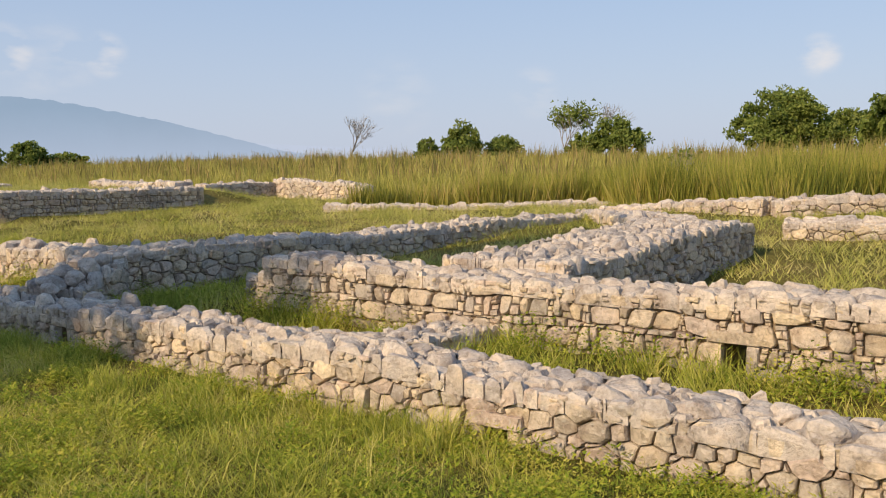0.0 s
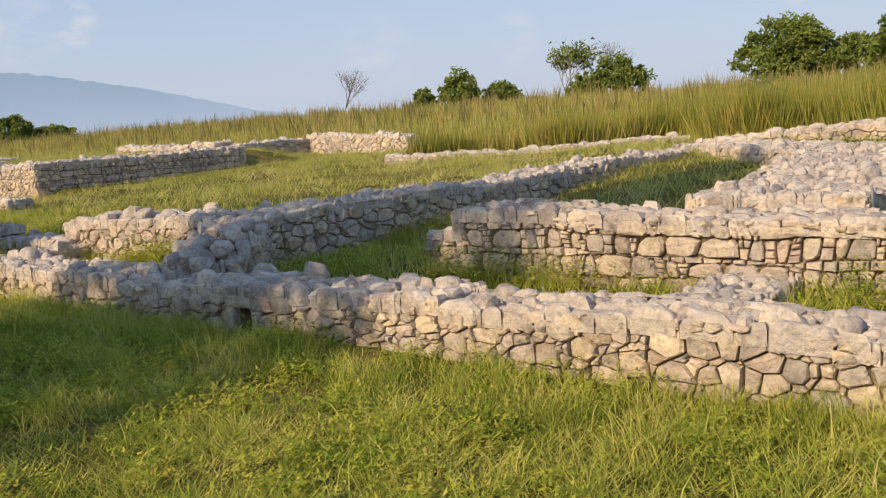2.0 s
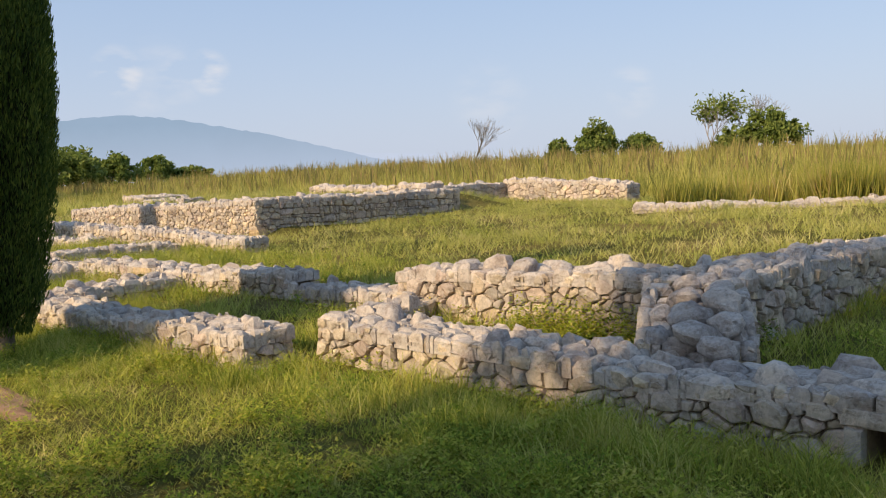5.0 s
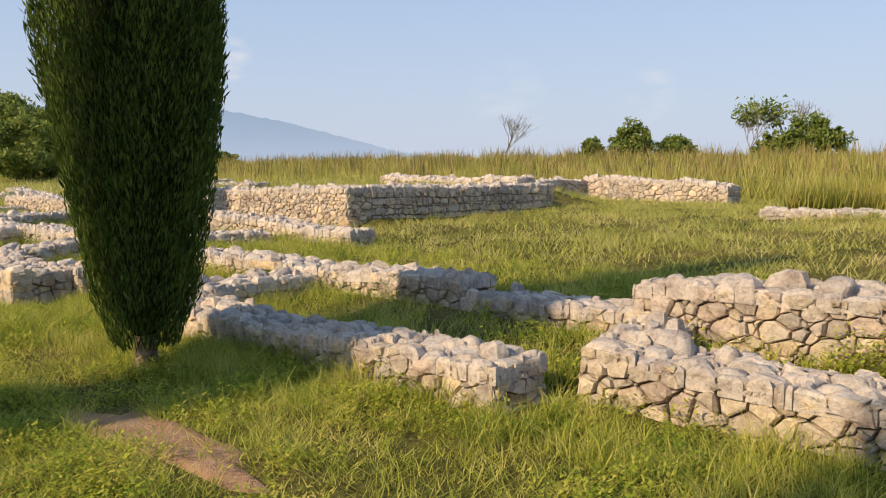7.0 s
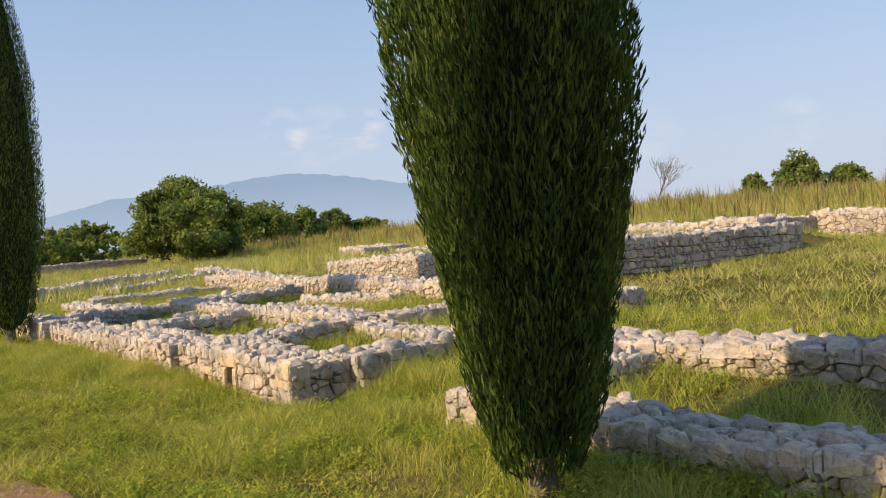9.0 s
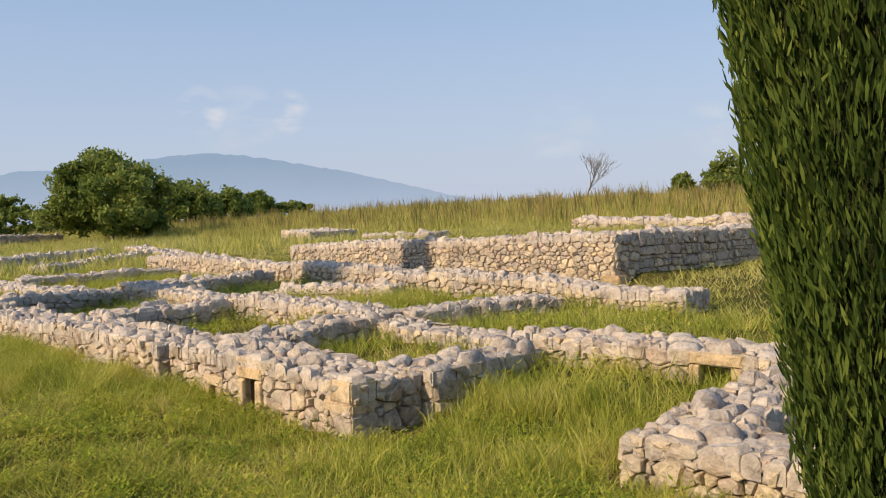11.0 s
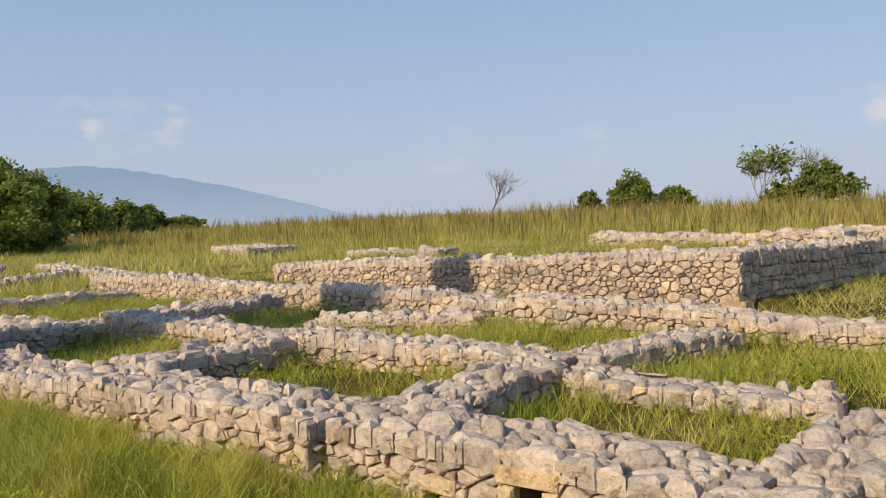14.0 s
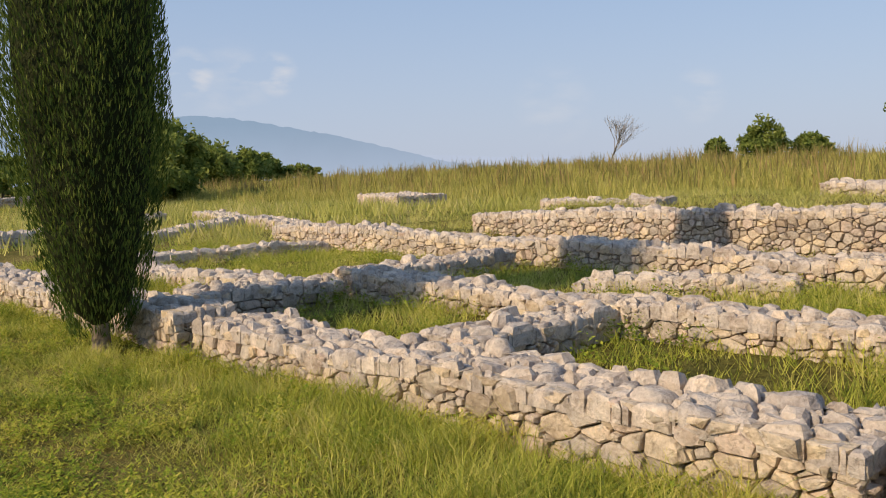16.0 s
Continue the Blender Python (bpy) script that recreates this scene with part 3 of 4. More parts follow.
ruin_wall((18.8, 21.8), (20.4, 22.0), 0.6, 0.85, 1.0, "far fieldstone wall before tall grass", "fbse", pieces=False)
ruin_wall((15.8, 16.6), (9.5, 20.5), 0.6, 0.50, 0.55, LOW, "fbse", pieces=False)
ruin_wall((47.0, 22.5), (44.0, 22.0), 2.2, 0.75, 0.75, "low squat block of fieldstones under grass", "fbse", pieces=False)


def block(name, u, v, z, su, sv, sz, parent, mat, label):
    """A squared block with worn arrises."""
    bm = bmesh.new()
    bmesh.ops.create_cube(bm, size=1.0)
    x, y = plan(u, v)
    bmesh.ops.scale(bm, vec=(su, sv, sz), verts=bm.verts)
    bmesh.ops.bevel(bm, geom=bm.edges[:], offset=0.012, segments=2, affect="EDGES")
    for p in bm.verts:
        p.co += Vector((random.uniform(-1, 1), random.uniform(-1, 1), random.uniform(-1, 1))) * 0.004
    bmesh.ops.transform(bm, matrix=pose(x, y, z, 0, 0, math.degrees(math.atan2(UY, UX))), verts=bm.verts)
    me = bpy.data.meshes.new(name)
    bm.to_mesh(me)
    bm.free()
    me.materials.append(mat)
    ob = new(name, me)
    ob.parent = parent
    ob["label"] = label
    return ob


corner_wall = next(ob for ob in WALLS if "corner block" in ob["label"])
block("corner_block", 18.50, 3.71, 0.15, 0.26, 0.24, 0.15, corner_wall, stone_yellow, "squared yellow sandstone corner block")
block("corner_block", 18.54, 3.70, 0.035, 0.34, 0.22, 0.075, corner_wall, stone_yellow, "flat yellow sandstone slab")
block("corner_block", 18.49, 3.71, -0.085, 0.24, 0.24, 0.15, corner_wall, stone_face, "rough squared corner stone")


def boulder(name, u, v, z, r, seed, parent, label):
    """A rounded loose boulder lying on a wall."""
    rng = random.Random(seed)
    bm = bmesh.new()
    bmesh.ops.create_icosphere(bm, subdivisions=3, radius=r)
    sc = (rng.uniform(0.9, 1.4), rng.uniform(0.8, 1.1), rng.uniform(0.6, 0.8))
    for p in bm.verts:
        k = 1 + 0.30 * noise.noise(p.co / r * 1.2 + Vector((seed, 0, 0))) + 0.08 * noise.noise(p.co / r * 4.0 + Vector((0, seed, 0)))
        p.co = Vector((p.co.x * sc[0], p.co.y * sc[1], p.co.z * sc[2])) * k
    x, y = plan(u, v)
    bmesh.ops.transform(bm, matrix=pose(x, y, z + r * 0.35, rng.uniform(-15, 15), rng.uniform(-15, 15), rng.uniform(0, 180)), verts=bm.verts)
    me = bpy.data.meshes.new(name)
    bm.to_mesh(me)
    bm.free()
    me.materials.append(stone_top)
    ob = new(name, me)
    ob.parent = parent
    ob["label"] = label
    return ob


crest_wall = next(ob for ob in WALLS if "rounded boulders" in ob["label"])
for k, (bu, bv, bz, br) in enumerate(((10.4, 6.0, 0.50, 0.10), (10.75, 5.95, 0.50, 0.12), (11.1, 6.05, 0.48, 0.09), (11.45, 6.0, 0.46, 0.11), (10.1, 6.1, 0.51, 0.09))):
    boulder("boulder", bu, bv, bz, br, 90 + k, crest_wall, "rounded pale boulder")
front = WALLS[0]
for k, (bu, bv, bz, br) in enumerate(((1.5, 4.45, 0.19, 0.11), (2.3, 4.5, 0.20, 0.09), (0.9, 4.4, 0.19, 0.13), (3.0, 4.6, 0.20, 0.08), (1.15, 4.6, 0.2, 0.10), (0.55, 4.5, 0.2, 0.12))):
    boulder("boulder", bu, bv, bz, br, 95 + k, front, "rounded pale boulder")
stepped = next(ob for ob in WALLS if "stepped" in ob["label"])
for k, (bu, bv, bz, br) in enumerate(((8.52, 4.82, 0.26, 0.09), (8.70, 4.95, 0.29, 0.12), (8.95, 4.90, 0.28, 0.08), (8.60, 5.15, 0.33, 0.11), (8.88, 5.20, 0.34, 0.13), (9.10, 5.22, 0.34, 0.09), (8.75, 5.42, 0.40, 0.13), (9.05, 5.48, 0.41, 0.11), (8.88, 5.66, 0.46, 0.10), (9.15, 5.72, 0.48, 0.10), (9.35, 5.62, 0.45, 0.08))):
    boulder("boulder", bu, bv, bz, br, 105 + k, stepped, "large rounded grey boulder")
p_wall = next(ob for ob in WALLS if ob["label"].startswith("platform retaining"))
block("corner_block", 21.50, 10.95, 0.20, 0.34, 0.26, 0.22, p_wall, stone_yellow, "squared yellow sandstone corner block")
for ob in WALLS:
    if "platform" in ob["label"]:
        ob["category"] = "retaining wall"


# ---- vegetation ----
def blades(name, label, u, v, height, width, mat, lean=0.5, seed=1, segs=2, lift=0.0, kind="stuff"):
    """Grass blades at plan places u, v (arrays), as one object."""
    rs = np.random.RandomState(seed)
    k = len(u)
    x, y = u * UX + v * UY, u * UY - v * UX
    z = ground_uv(u, v) + lift
    h = height * rs.uniform(0.45, 1.3, k)
    ang, bend = rs.uniform(0, 2 * np.pi, k), rs.uniform(0, 2 * np.pi, k)
    w = width * rs.uniform(0.6, 1.3, k) * 0.5
    lx, ly = np.cos(bend) * lean * h * rs.uniform(0.2, 1.2, k), np.sin(bend) * lean * h * rs.uniform(0.2, 1.2, k)
    wx, wy = np.cos(ang) * w, np.sin(ang) * w
    base = np.stack([x, y, z - 0.02], -1)
    side = np.stack([wx, wy, np.zeros(k)], -1)
    tip = base + np.stack([lx, ly, h], -1)
    if segs == 1:
        verts = np.stack([base - side, base + side, tip], 1)
        tris = np.arange(k)[:, None] * 3 + np.array([[0, 1, 2]])
    else:
        mid = base + np.stack([lx * 0.3, ly * 0.3, h * 0.6], -1)
        verts = np.stack([base - side, base + side, mid + side * 0.75, mid - side * 0.75, tip], 1)
        tris = (np.arange(k)[:, None, None] * 5 + np.array([[[0, 1, 2], [0, 2, 3], [3, 2, 4]]])).reshape(-1, 3)
    ob = tri_object(name, verts.reshape(-1, 3), tris, mat)
    return tagged(ob, label, "grass", kind=kind)


def off_walls(u, v, margin=0.02):
    """Keeps the places that lie on no wall's foot and not on bare soil."""
    keep = np.ones(len(u), bool)
    for (a, b_, th) in FEET:
        du, dv = b_[0] - a[0], b_[1] - a[1]
        L2 = du * du + dv * dv
        t = np.clip(((u - a[0]) * du + (v - a[1]) * dv) / L2, 0, 1)
        dist = np.hypot(u - a[0] - t * du, v - a[1] - t * dv)
        keep &= dist > th / 2 - margin
    keep &= np.random.RandomState(5).rand(len(u)) < soil_keep(u, v)
    return u[keep], v[keep]


def soil_keep(u, v):
    r = np.minimum(np.hypot((u - 13.0) / 0.95, (v - 2.30) / 0.26), np.hypot((u - 16.6) / 1.5, (v - 1.12) / 0.36))
    r = r + 0.25 * np.sin(u * 5 + 2 * np.sin(v * 3)) * np.sin(v * 9 + u)
    return 0.05 + 0.95 * smoothstep(0.5, 1.15, r)


def clumped(rs, k, u0, u1, v0, v1, clump, spread):
    """Random places in a rectangle of the plan, gathered into tufts."""
    m_ = max(1, int(k / clump))
    cu, cv = rs.uniform(u0, u1, m_), rs.uniform(v0, v1, m_)
    i = rs.randint(0, m_, k)
    return cu[i] + rs.normal(0, spread, k), cv[i] + rs.normal(0, spread, k)


def patchy(u, v):
    """Uneven growth of the meadow, 0 (thin) to 1 (lush), at about 0.3 to 3 m."""
    a = np.sin(u * 0.9 + 1.3 * np.sin(v * 0.8)) * np.sin(v * 1.1 + 0.5 * u)
    b_ = np.sin(u * 3.1 + 2.1 * np.sin(v * 2.3 + 1.0)) * np.sin(v * 3.7 + 1.7 * np.sin(u * 1.9))
    c = np.sin(u * 9.7 + 2.6 * np.sin(v * 7.1)) * np.sin(v * 8.9 + 2.2 * np.sin(u * 6.3 + 2.0))
    return np.clip(0.5 + 0.30 * a + 0.32 * b_ + 0.28 * c, 0, 1)


def grass(name, label, k, u0, u1, v0, v1, height, width, mat, clump=25, spread=0.08, seed=1, segs=2, lean=0.5, bare=0.0):
    """bare: how much the thin patches lose."""
    rs = np.random.RandomState(seed)
    u, v = clumped(rs, k, u0, u1, v0, v1, clump, spread)
    u, v = off_walls(u, v)
    p = patchy(u, v)
    keep = rs.rand(len(u)) > bare * (1 - p)
    u, v, p = u[keep], v[keep], p[keep]
    return blades(name, label, u, v, height * (0.5 + 0.95 * p), width, mat, lean, seed + 1, segs)


grass("grass", "short green and yellowing meadow grass", 380000, -3, 36, 1.0, 4.35, 0.085, 0.0085, grass_mat, 22, 0.07, 11, segs=1, lean=1.7, bare=0.35)
grass("grass", "tufts of long yellow-green grass", 40000, -3, 36, 1.9, 4.3, 0.15, 0.0055, grass_mat, 70, 0.07, 12, lean=1.3, bare=0.75)
grass("grass", "green grass growing inside the ruined rooms", 170000, -4, 36, 4.6, 9.0, 0.16, 0.011, grass_mat, 30, 0.08, 13, segs=1, lean=0.9, bare=0.35)
grass("grass", "sunlit meadow grass between the ruins", 190000, -6, 40, 9.0, 25.0, 0.15, 0.018, meadow_mat, 30, 0.16, 14, segs=1, lean=1.3, bare=0.4)
grass("grass", "rough grass of the far meadow", 60000, 36, 95, 6.0, 34.0, 0.35, 0.05, meadow_mat, 20, 0.4, 16, segs=1, lean=0.7)
grass("grass", "grass under the trees along the walk", 20000, -8, 36, -6, 1.0, 0.10, 0.02, grass_mat, 20, 0.15, 15, segs=1)
grass("grass", "tall yellow-green grass before the wall", 26000, 13.6, 18.3, 3.0, 5.0, 0.19, 0.006, grass_mat, 60, 0.08, 17, lean=0.9, bare=0.6)
grass("grass", "tall tuft of yellow-green grass by the wall", 9000, 21.6, 24.6, 2.4, 3.5, 0.19, 0.006, grass_mat, 200, 0.14, 18, lean=0.9, bare=0.7)
grass("grass", "long grass leaning on the foot of the wall", 24000, -2, 14, 3.6, 4.3, 0.17, 0.006, grass_mat, 80, 0.10, 19, lean=0.9, bare=0.6)
grass("grass", "long grass along the foot of the wall", 22000, 17.6, 36, 2.8, 3.6, 0.15, 0.006, grass_mat, 80, 0.10, 27, lean=0.9, bare=0.5)


def weeds(name, label, u, v, height, leaf, seed, per=14, fine=False):
    """Leafy weeds at plan places: short stems of pointed leaves, as one object."""
    rs = np.random.RandomState(seed)
    u, v = off_walls(u, v)
    k = len(u)
    x, y = u * UX + v * UY, u * UY - v * UX
    base = np.repeat(np.stack([x, y, ground_uv(u, v)], -1), per, 0)
    hh = np.repeat(height * rs.uniform(0.4, 1.3, k), per)
    m_ = k * per
    a = rs.uniform(0, 2 * np.pi, m_)
    t = rs.uniform(0.05, 1, m_)
    c = base + np.stack([np.cos(a) * hh * 0.35 * rs.rand(m_), np.sin(a) * hh * 0.35 * rs.rand(m_), t * hh], -1)
    L = leaf * rs.uniform(0.6, 1.4, (m_, 1))
    d1 = np.stack([np.cos(a), np.sin(a), rs.uniform(-0.2, 0.8, m_)], -1)
    d2 = np.stack([-np.sin(a), np.cos(a), rs.uniform(-0.4, 0.4, m_)], -1)
    if fine:
        verts = np.stack([c + d2 * L * 0.24, c + d1 * L, c - d2 * L * 0.24 + d1 * L * 0.2], 1).reshape(-1, 3)
        return tagged(tri_object(name, verts, np.arange(m_ * 3).reshape(-1, 3), weed_mat), label, "weeds", kind="stuff")
    verts = np.stack([c, c + d1 * L * 0.5 + d2 * L * 0.26, c + d1 * L, c + d1 * L * 0.5 - d2 * L * 0.26], 1).reshape(-1, 3)
    tris = (np.arange(m_)[:, None, None] * 4 + np.array([[[0, 1, 2], [0, 2, 3]]])).reshape(-1, 3)
    return tagged(tri_object(name, verts, tris, weed_mat), label, "weeds", kind="stuff")


def weed_beds():
    rs = np.random.RandomState(51)
    u, v = clumped(rs, 26000, -3, 36, 1.1, 4.3, 34, 0.13)
    weeds("weeds", "low broad-leaved weeds in the meadow grass", u, v, 0.12, 0.025, 52, 18, True)
    u, v = clumped(rs, 3000, -3, 36, 4.7, 9.0, 14, 0.16)
    weeds("weeds", "leafy green weeds inside the ruined rooms", u, v, 0.19, 0.034, 53, 15)
    # weeds along the feet of the walls
    us, vs = [], []
    for p0, p1, th in FEET:
        m_ = int(20 * math.hypot(p1[0] - p0[0], p1[1] - p0[1]))
        t = rs.rand(m_)
        keep = np.sin(t * 19 + p0[0] * 3) > 0.1
        t = t[keep]
        n_u, n_v = -(p1[1] - p0[1]), p1[0] - p0[0]
        ln = math.hypot(n_u, n_v)
        off = (th / 2 + rs.uniform(0.03, 0.2, len(t))) * rs.choice((-1, 1), len(t))
        us.append(p0[0] + (p1[0] - p0[0]) * t + n_u / ln * off)
        vs.append(p0[1] + (p1[1] - p0[1]) * t + n_v / ln * off)
    # bushy weeds in the corners of the rooms
    at = ((9.75, 5.62, 90, 0.22), (10.1, 5.6, 50, 0.16), (10.5, 5.62, 40, 0.14), (6.4, 5.9, 70, 0.25), (5.6, 6.0, 60, 0.25), (3.2, 5.9, 60, 0.3), (1.3, 5.7, 60, 0.3), (16.4, 11.9, 60, 0.5))
    cu = np.concatenate([rs.normal(a, sp, m_) for a, c, m_, sp in at])
    cv = np.concatenate([rs.normal(c, sp * 0.6, m_) for a, c, m_, sp in at])
    weeds("weeds", "bushy green weeds grown up in the corners", cu, cv, 0.27, 0.028, 55, 26)
    weeds("weeds", "green weeds along the foot of the walls", np.concatenate(us), np.concatenate(vs), 0.16, 0.03, 54, 18)


weed_beds()


def soil_patch(name, u0, v0, ru, rv, seed, label):
    """A flat patch of bare reddish earth with a ragged edge."""
    rng = random.Random(seed)
    verts, faces = [], []
    seg, rings = 40, 5
    ph = [rng.uniform(0, 6.3) for _ in range(4)]
    x, y = plan(u0, v0)
    verts.append((x, y, float(ground_uv(u0, v0)) + 0.02))
    for r in range(1, rings + 1):
        for s in range(seg):
            a = 2 * math.pi * s / seg
            k = r / rings * (1 + 0.16 * math.sin(3 * a + ph[0]) + 0.12 * math.sin(5 * a + ph[1]) + 0.07 * math.sin(11 * a + ph[2]))
            u, v = u0 + ru * k * math.cos(a), v0 + rv * k * math.sin(a)
            x, y = plan(u, v)
            verts.append((x, y, float(ground_uv(u, v)) + (0.02 if r < rings else -0.02)))
    for s in range(seg):
        faces.append((0, 1 + s, 1 + (s + 1) % seg))
        for r in range(rings - 1):
            p, q = 1 + r * seg, 1 + (r + 1) * seg
            faces.append((p + s, q + s, q + (s + 1) % seg, p + (s + 1) % seg))
    tagged(mesh_object(name, verts, faces, soil, None, True), label, "soil", kind="structure")


soil_patch("ground_soil", 13.0, 2.30, 1.05, 0.24, 81, "patch of bare reddish earth in the grass")
soil_patch("ground_soil", 16.6, 1.12, 1.5, 0.34, 82, "patch of bare reddish earth in the grass")


def reed_edge(u):
    """Where the tall growth begins, as v over u."""
    return np.interp(u, (-20, -4, 4.6, 10, 14.6, 15.6, 16.3, 18, 22, 30, 75), (26, 21.8, 17.8, 20.6, 17.9, 17.6, 23.6, 23.4, 24.2, 24, 27)) - 0.4 * np.sin(u * 1.7)


def tall_grass():
    rs = np.random.RandomState(21)
    # the dense stand of reedy grass
    k = 120000
    u, v = clumped(rs, k, -16, 16.0, 0.0, 1.0, 60, 0.16)
    v = reed_edge(u) + 10.0 * rs.rand(k) ** 1.7
    p = 0.5 + 0.5 * np.sin(u * 2.3 + 2.0 * np.sin(v * 0.7)) * np.sin(v * 1.3 + 1.5 * np.sin(u * 0.9))
    q = 0.5 + 0.5 * np.sin(u * 7.3 + 4.0 * np.sin(v * 2.1))
    keep = rs.rand(k) < 0.45 + 0.55 * p
    u, v, p, q = u[keep], v[keep], p[keep], q[keep]
    h = (0.62 + 0.34 * smoothstep(16, 4, u)) * (0.72 + 0.38 * p + 0.26 * q)
    blades("tall_grass", "tall reedy grass, yellow-green with brown seed heads", u, v, h, 0.03, tall_mat, 0.34, 22, 1)
    # rough growth over the whole rise, with plumes against the sky
    k = 150000
    u, v = clumped(rs, k, -40, 100, 0.0, 1.0, 40, 0.3)
    v = reed_edge(u) + 55.0 * rs.rand(k) ** 1.5
    p = patchy(u * 0.31 + 0.13 * v, v * 0.37)
    h = 0.42 + 0.36 * p + 0.2 * rs.rand(k) ** 3
    blades("tall_grass", "rough olive and straw-coloured grass on the long rise", u, v, h, 0.05, field_mat, 0.5, 24, 1)
    k = 2600
    u, v = rs.uniform(-35, 95, k), rs.uniform(0, 1, k)
    v = reed_edge(u) + 3 + 52 * v
    u, v = np.repeat(u, 9) + rs.normal(0, 0.16, 9 * k), np.repeat(v, 9) + rs.normal(0, 0.16, 9 * k)
    blades("tall_grass", "brown seed plumes standing over the rough grass", u, v, np.repeat(rs.uniform(0.75, 1.35, k), 9), 0.06, plume_mat, 0.3, 26, 2)


tall_grass()


def spray_shell(rs, k, profile, height, radius, size, aspect, up):
    """Small leaf sprays over a body of revolution. profile(t): radius share at height share t."""
    t = rs.uniform(0, 1, k * 2)
    w = np.array([profile(x) for x in t])
    keep = rs.rand(k * 2) < w
    t, w = t[keep][:k], w[keep][:k]
    k = len(t)
    a = rs.uniform(0, 2 * np.pi, k)
    lump = 1 + 0.06 * np.sin(3 * a + 7 * t) + 0.05 * np.sin(7 * a - 11 * t) + 0.045 * np.sin(19 * a + 4 * np.sin(13 * t)) * np.sin(31 * t + 3 * np.sin(5 * a))
    r = radius * w * lump * np.sqrt(rs.uniform(0.62, 1.03, k))
    c = np.stack([r * np.cos(a), r * np.sin(a), t * height], -1)
    out = np.stack([np.cos(a), np.sin(a), np.zeros(k)], -1)
    dirs = out * rs.uniform(0.05, 0.55, (k, 1)) + np.array([[0, 0, 1.0]]) * up + rs.normal(0, 0.22, (k, 3))
    dirs /= np.linalg.norm(dirs, axis=1)[:, None]
    sd = np.cross(dirs, rs.normal(0, 1, (k, 3)))
    sd /= np.linalg.norm(sd, axis=1)[:, None]
    L = size * rs.uniform(0.6, 1.5, (k, 1))
    verts = np.stack([c - dirs * L * 0.4 - sd * L * aspect * 0.4, c - dirs * L * 0.4 + sd * L * aspect * 0.4, c + dirs * L * 0.2 + sd * L * aspect, c + dirs * L * 0.8, c + dirs * L * 0.2 - sd * L * aspect], 1)
    tris = (np.arange(k)[:, None, None] * 5 + np.array([[[0, 1, 2], [0, 2, 4], [4, 2, 3]]])).reshape(-1, 3)
    return verts.reshape(-1, 3), tris


def tube(path, radii, sides=8):
    """Vertices and quads of a tapered limb along a path."""
    vs, fs = [], []
    for p, r in zip(path, radii):
        for s in range(sides):
            a = 2 * math.pi * s / sides
            vs.append((p[0] + r * math.cos(a), p[1] + r * math.sin(a), p[2]))
    for i in range(len(path) - 1):
        for s in range(sides):
            q = i * sides
            fs.append((q + s, q + (s + 1) % sides, q + sides + (s + 1) % sides, q + sides + s))
    return vs, fs


def cypress(u, v, height, radius, seed, label, k, foot=0.18, lean=(0, 0), inner=0.80):
    rs = np.random.RandomState(seed)
    x, y = plan(u, v)
    z = float(ground_uv(u, v))
    root = new("cypress_tree")
    root.location = (x, y, z)
    tagged(root, label, "cypress")

    def profile(t):
        return float(np.interp(t * height, (0.0, 0.35, 0.8, 1.4, 2.0, 2.6, height * 0.6, height * 0.85, height), (0.34, 0.54, 0.66, 0.84, 0.96, 1.0, 0.92, 0.5, 0.06)))

    verts, tris = spray_shell(rs, k, profile, height - foot, radius, 0.045 if radius < 0.8 else 0.16, 0.11, 1.0)
    verts[:, 2] += foot
    verts[:, 0] += lean[0] * verts[:, 2]
    verts[:, 1] += lean[1] * verts[:, 2]
    tri_object("crown", verts, tris, cypress_mat, root)
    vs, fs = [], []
    # solid filler behind the sprays, its near-black colour paints the crown's inner shade
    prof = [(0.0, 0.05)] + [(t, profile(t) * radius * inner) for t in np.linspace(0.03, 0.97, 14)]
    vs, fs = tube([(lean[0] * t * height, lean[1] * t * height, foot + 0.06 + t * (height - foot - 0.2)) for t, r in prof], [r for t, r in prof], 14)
    mesh_object("inner_foliage_shade", vs, fs, dark_inside, root, True)
    vs, fs = tube([(0, 0, -0.1), (0.01, 0, 0.05), (0, 0.01, 0.4), (0, 0, 1.2)], [0.13, 0.085, 0.07, 0.06], 10)
    mesh_object("trunk", vs, fs, bark, root, True, "pale grey-brown bark")
    return root


# near-black tones that put the shade deep in the crown into colour
dark_inside = earth_material("painted_inner_shade", (0.018, 0.022, 0.010), (0.028, 0.034, 0.014), (0.04, 0.045, 0.02))
cypress(14.62, 3.12, 5.8, 0.64, 31, "dark green columnar cypress tapering to its foot, beside the walk", 85000)
cypress(27.65, 3.1, 7.4, 0.74, 32, "tall dark green columnar cypress with a ragged crown", 46000)
cypress(9.55, -3.4, 12.5, 2.0, 33, "large dark green cypress on the near side of the walk", 16000, inner=0.5)
cypress(14.95, -3.2, 8.6, 0.75, 34, "dark green cypress on the near side of the walk", 6000)


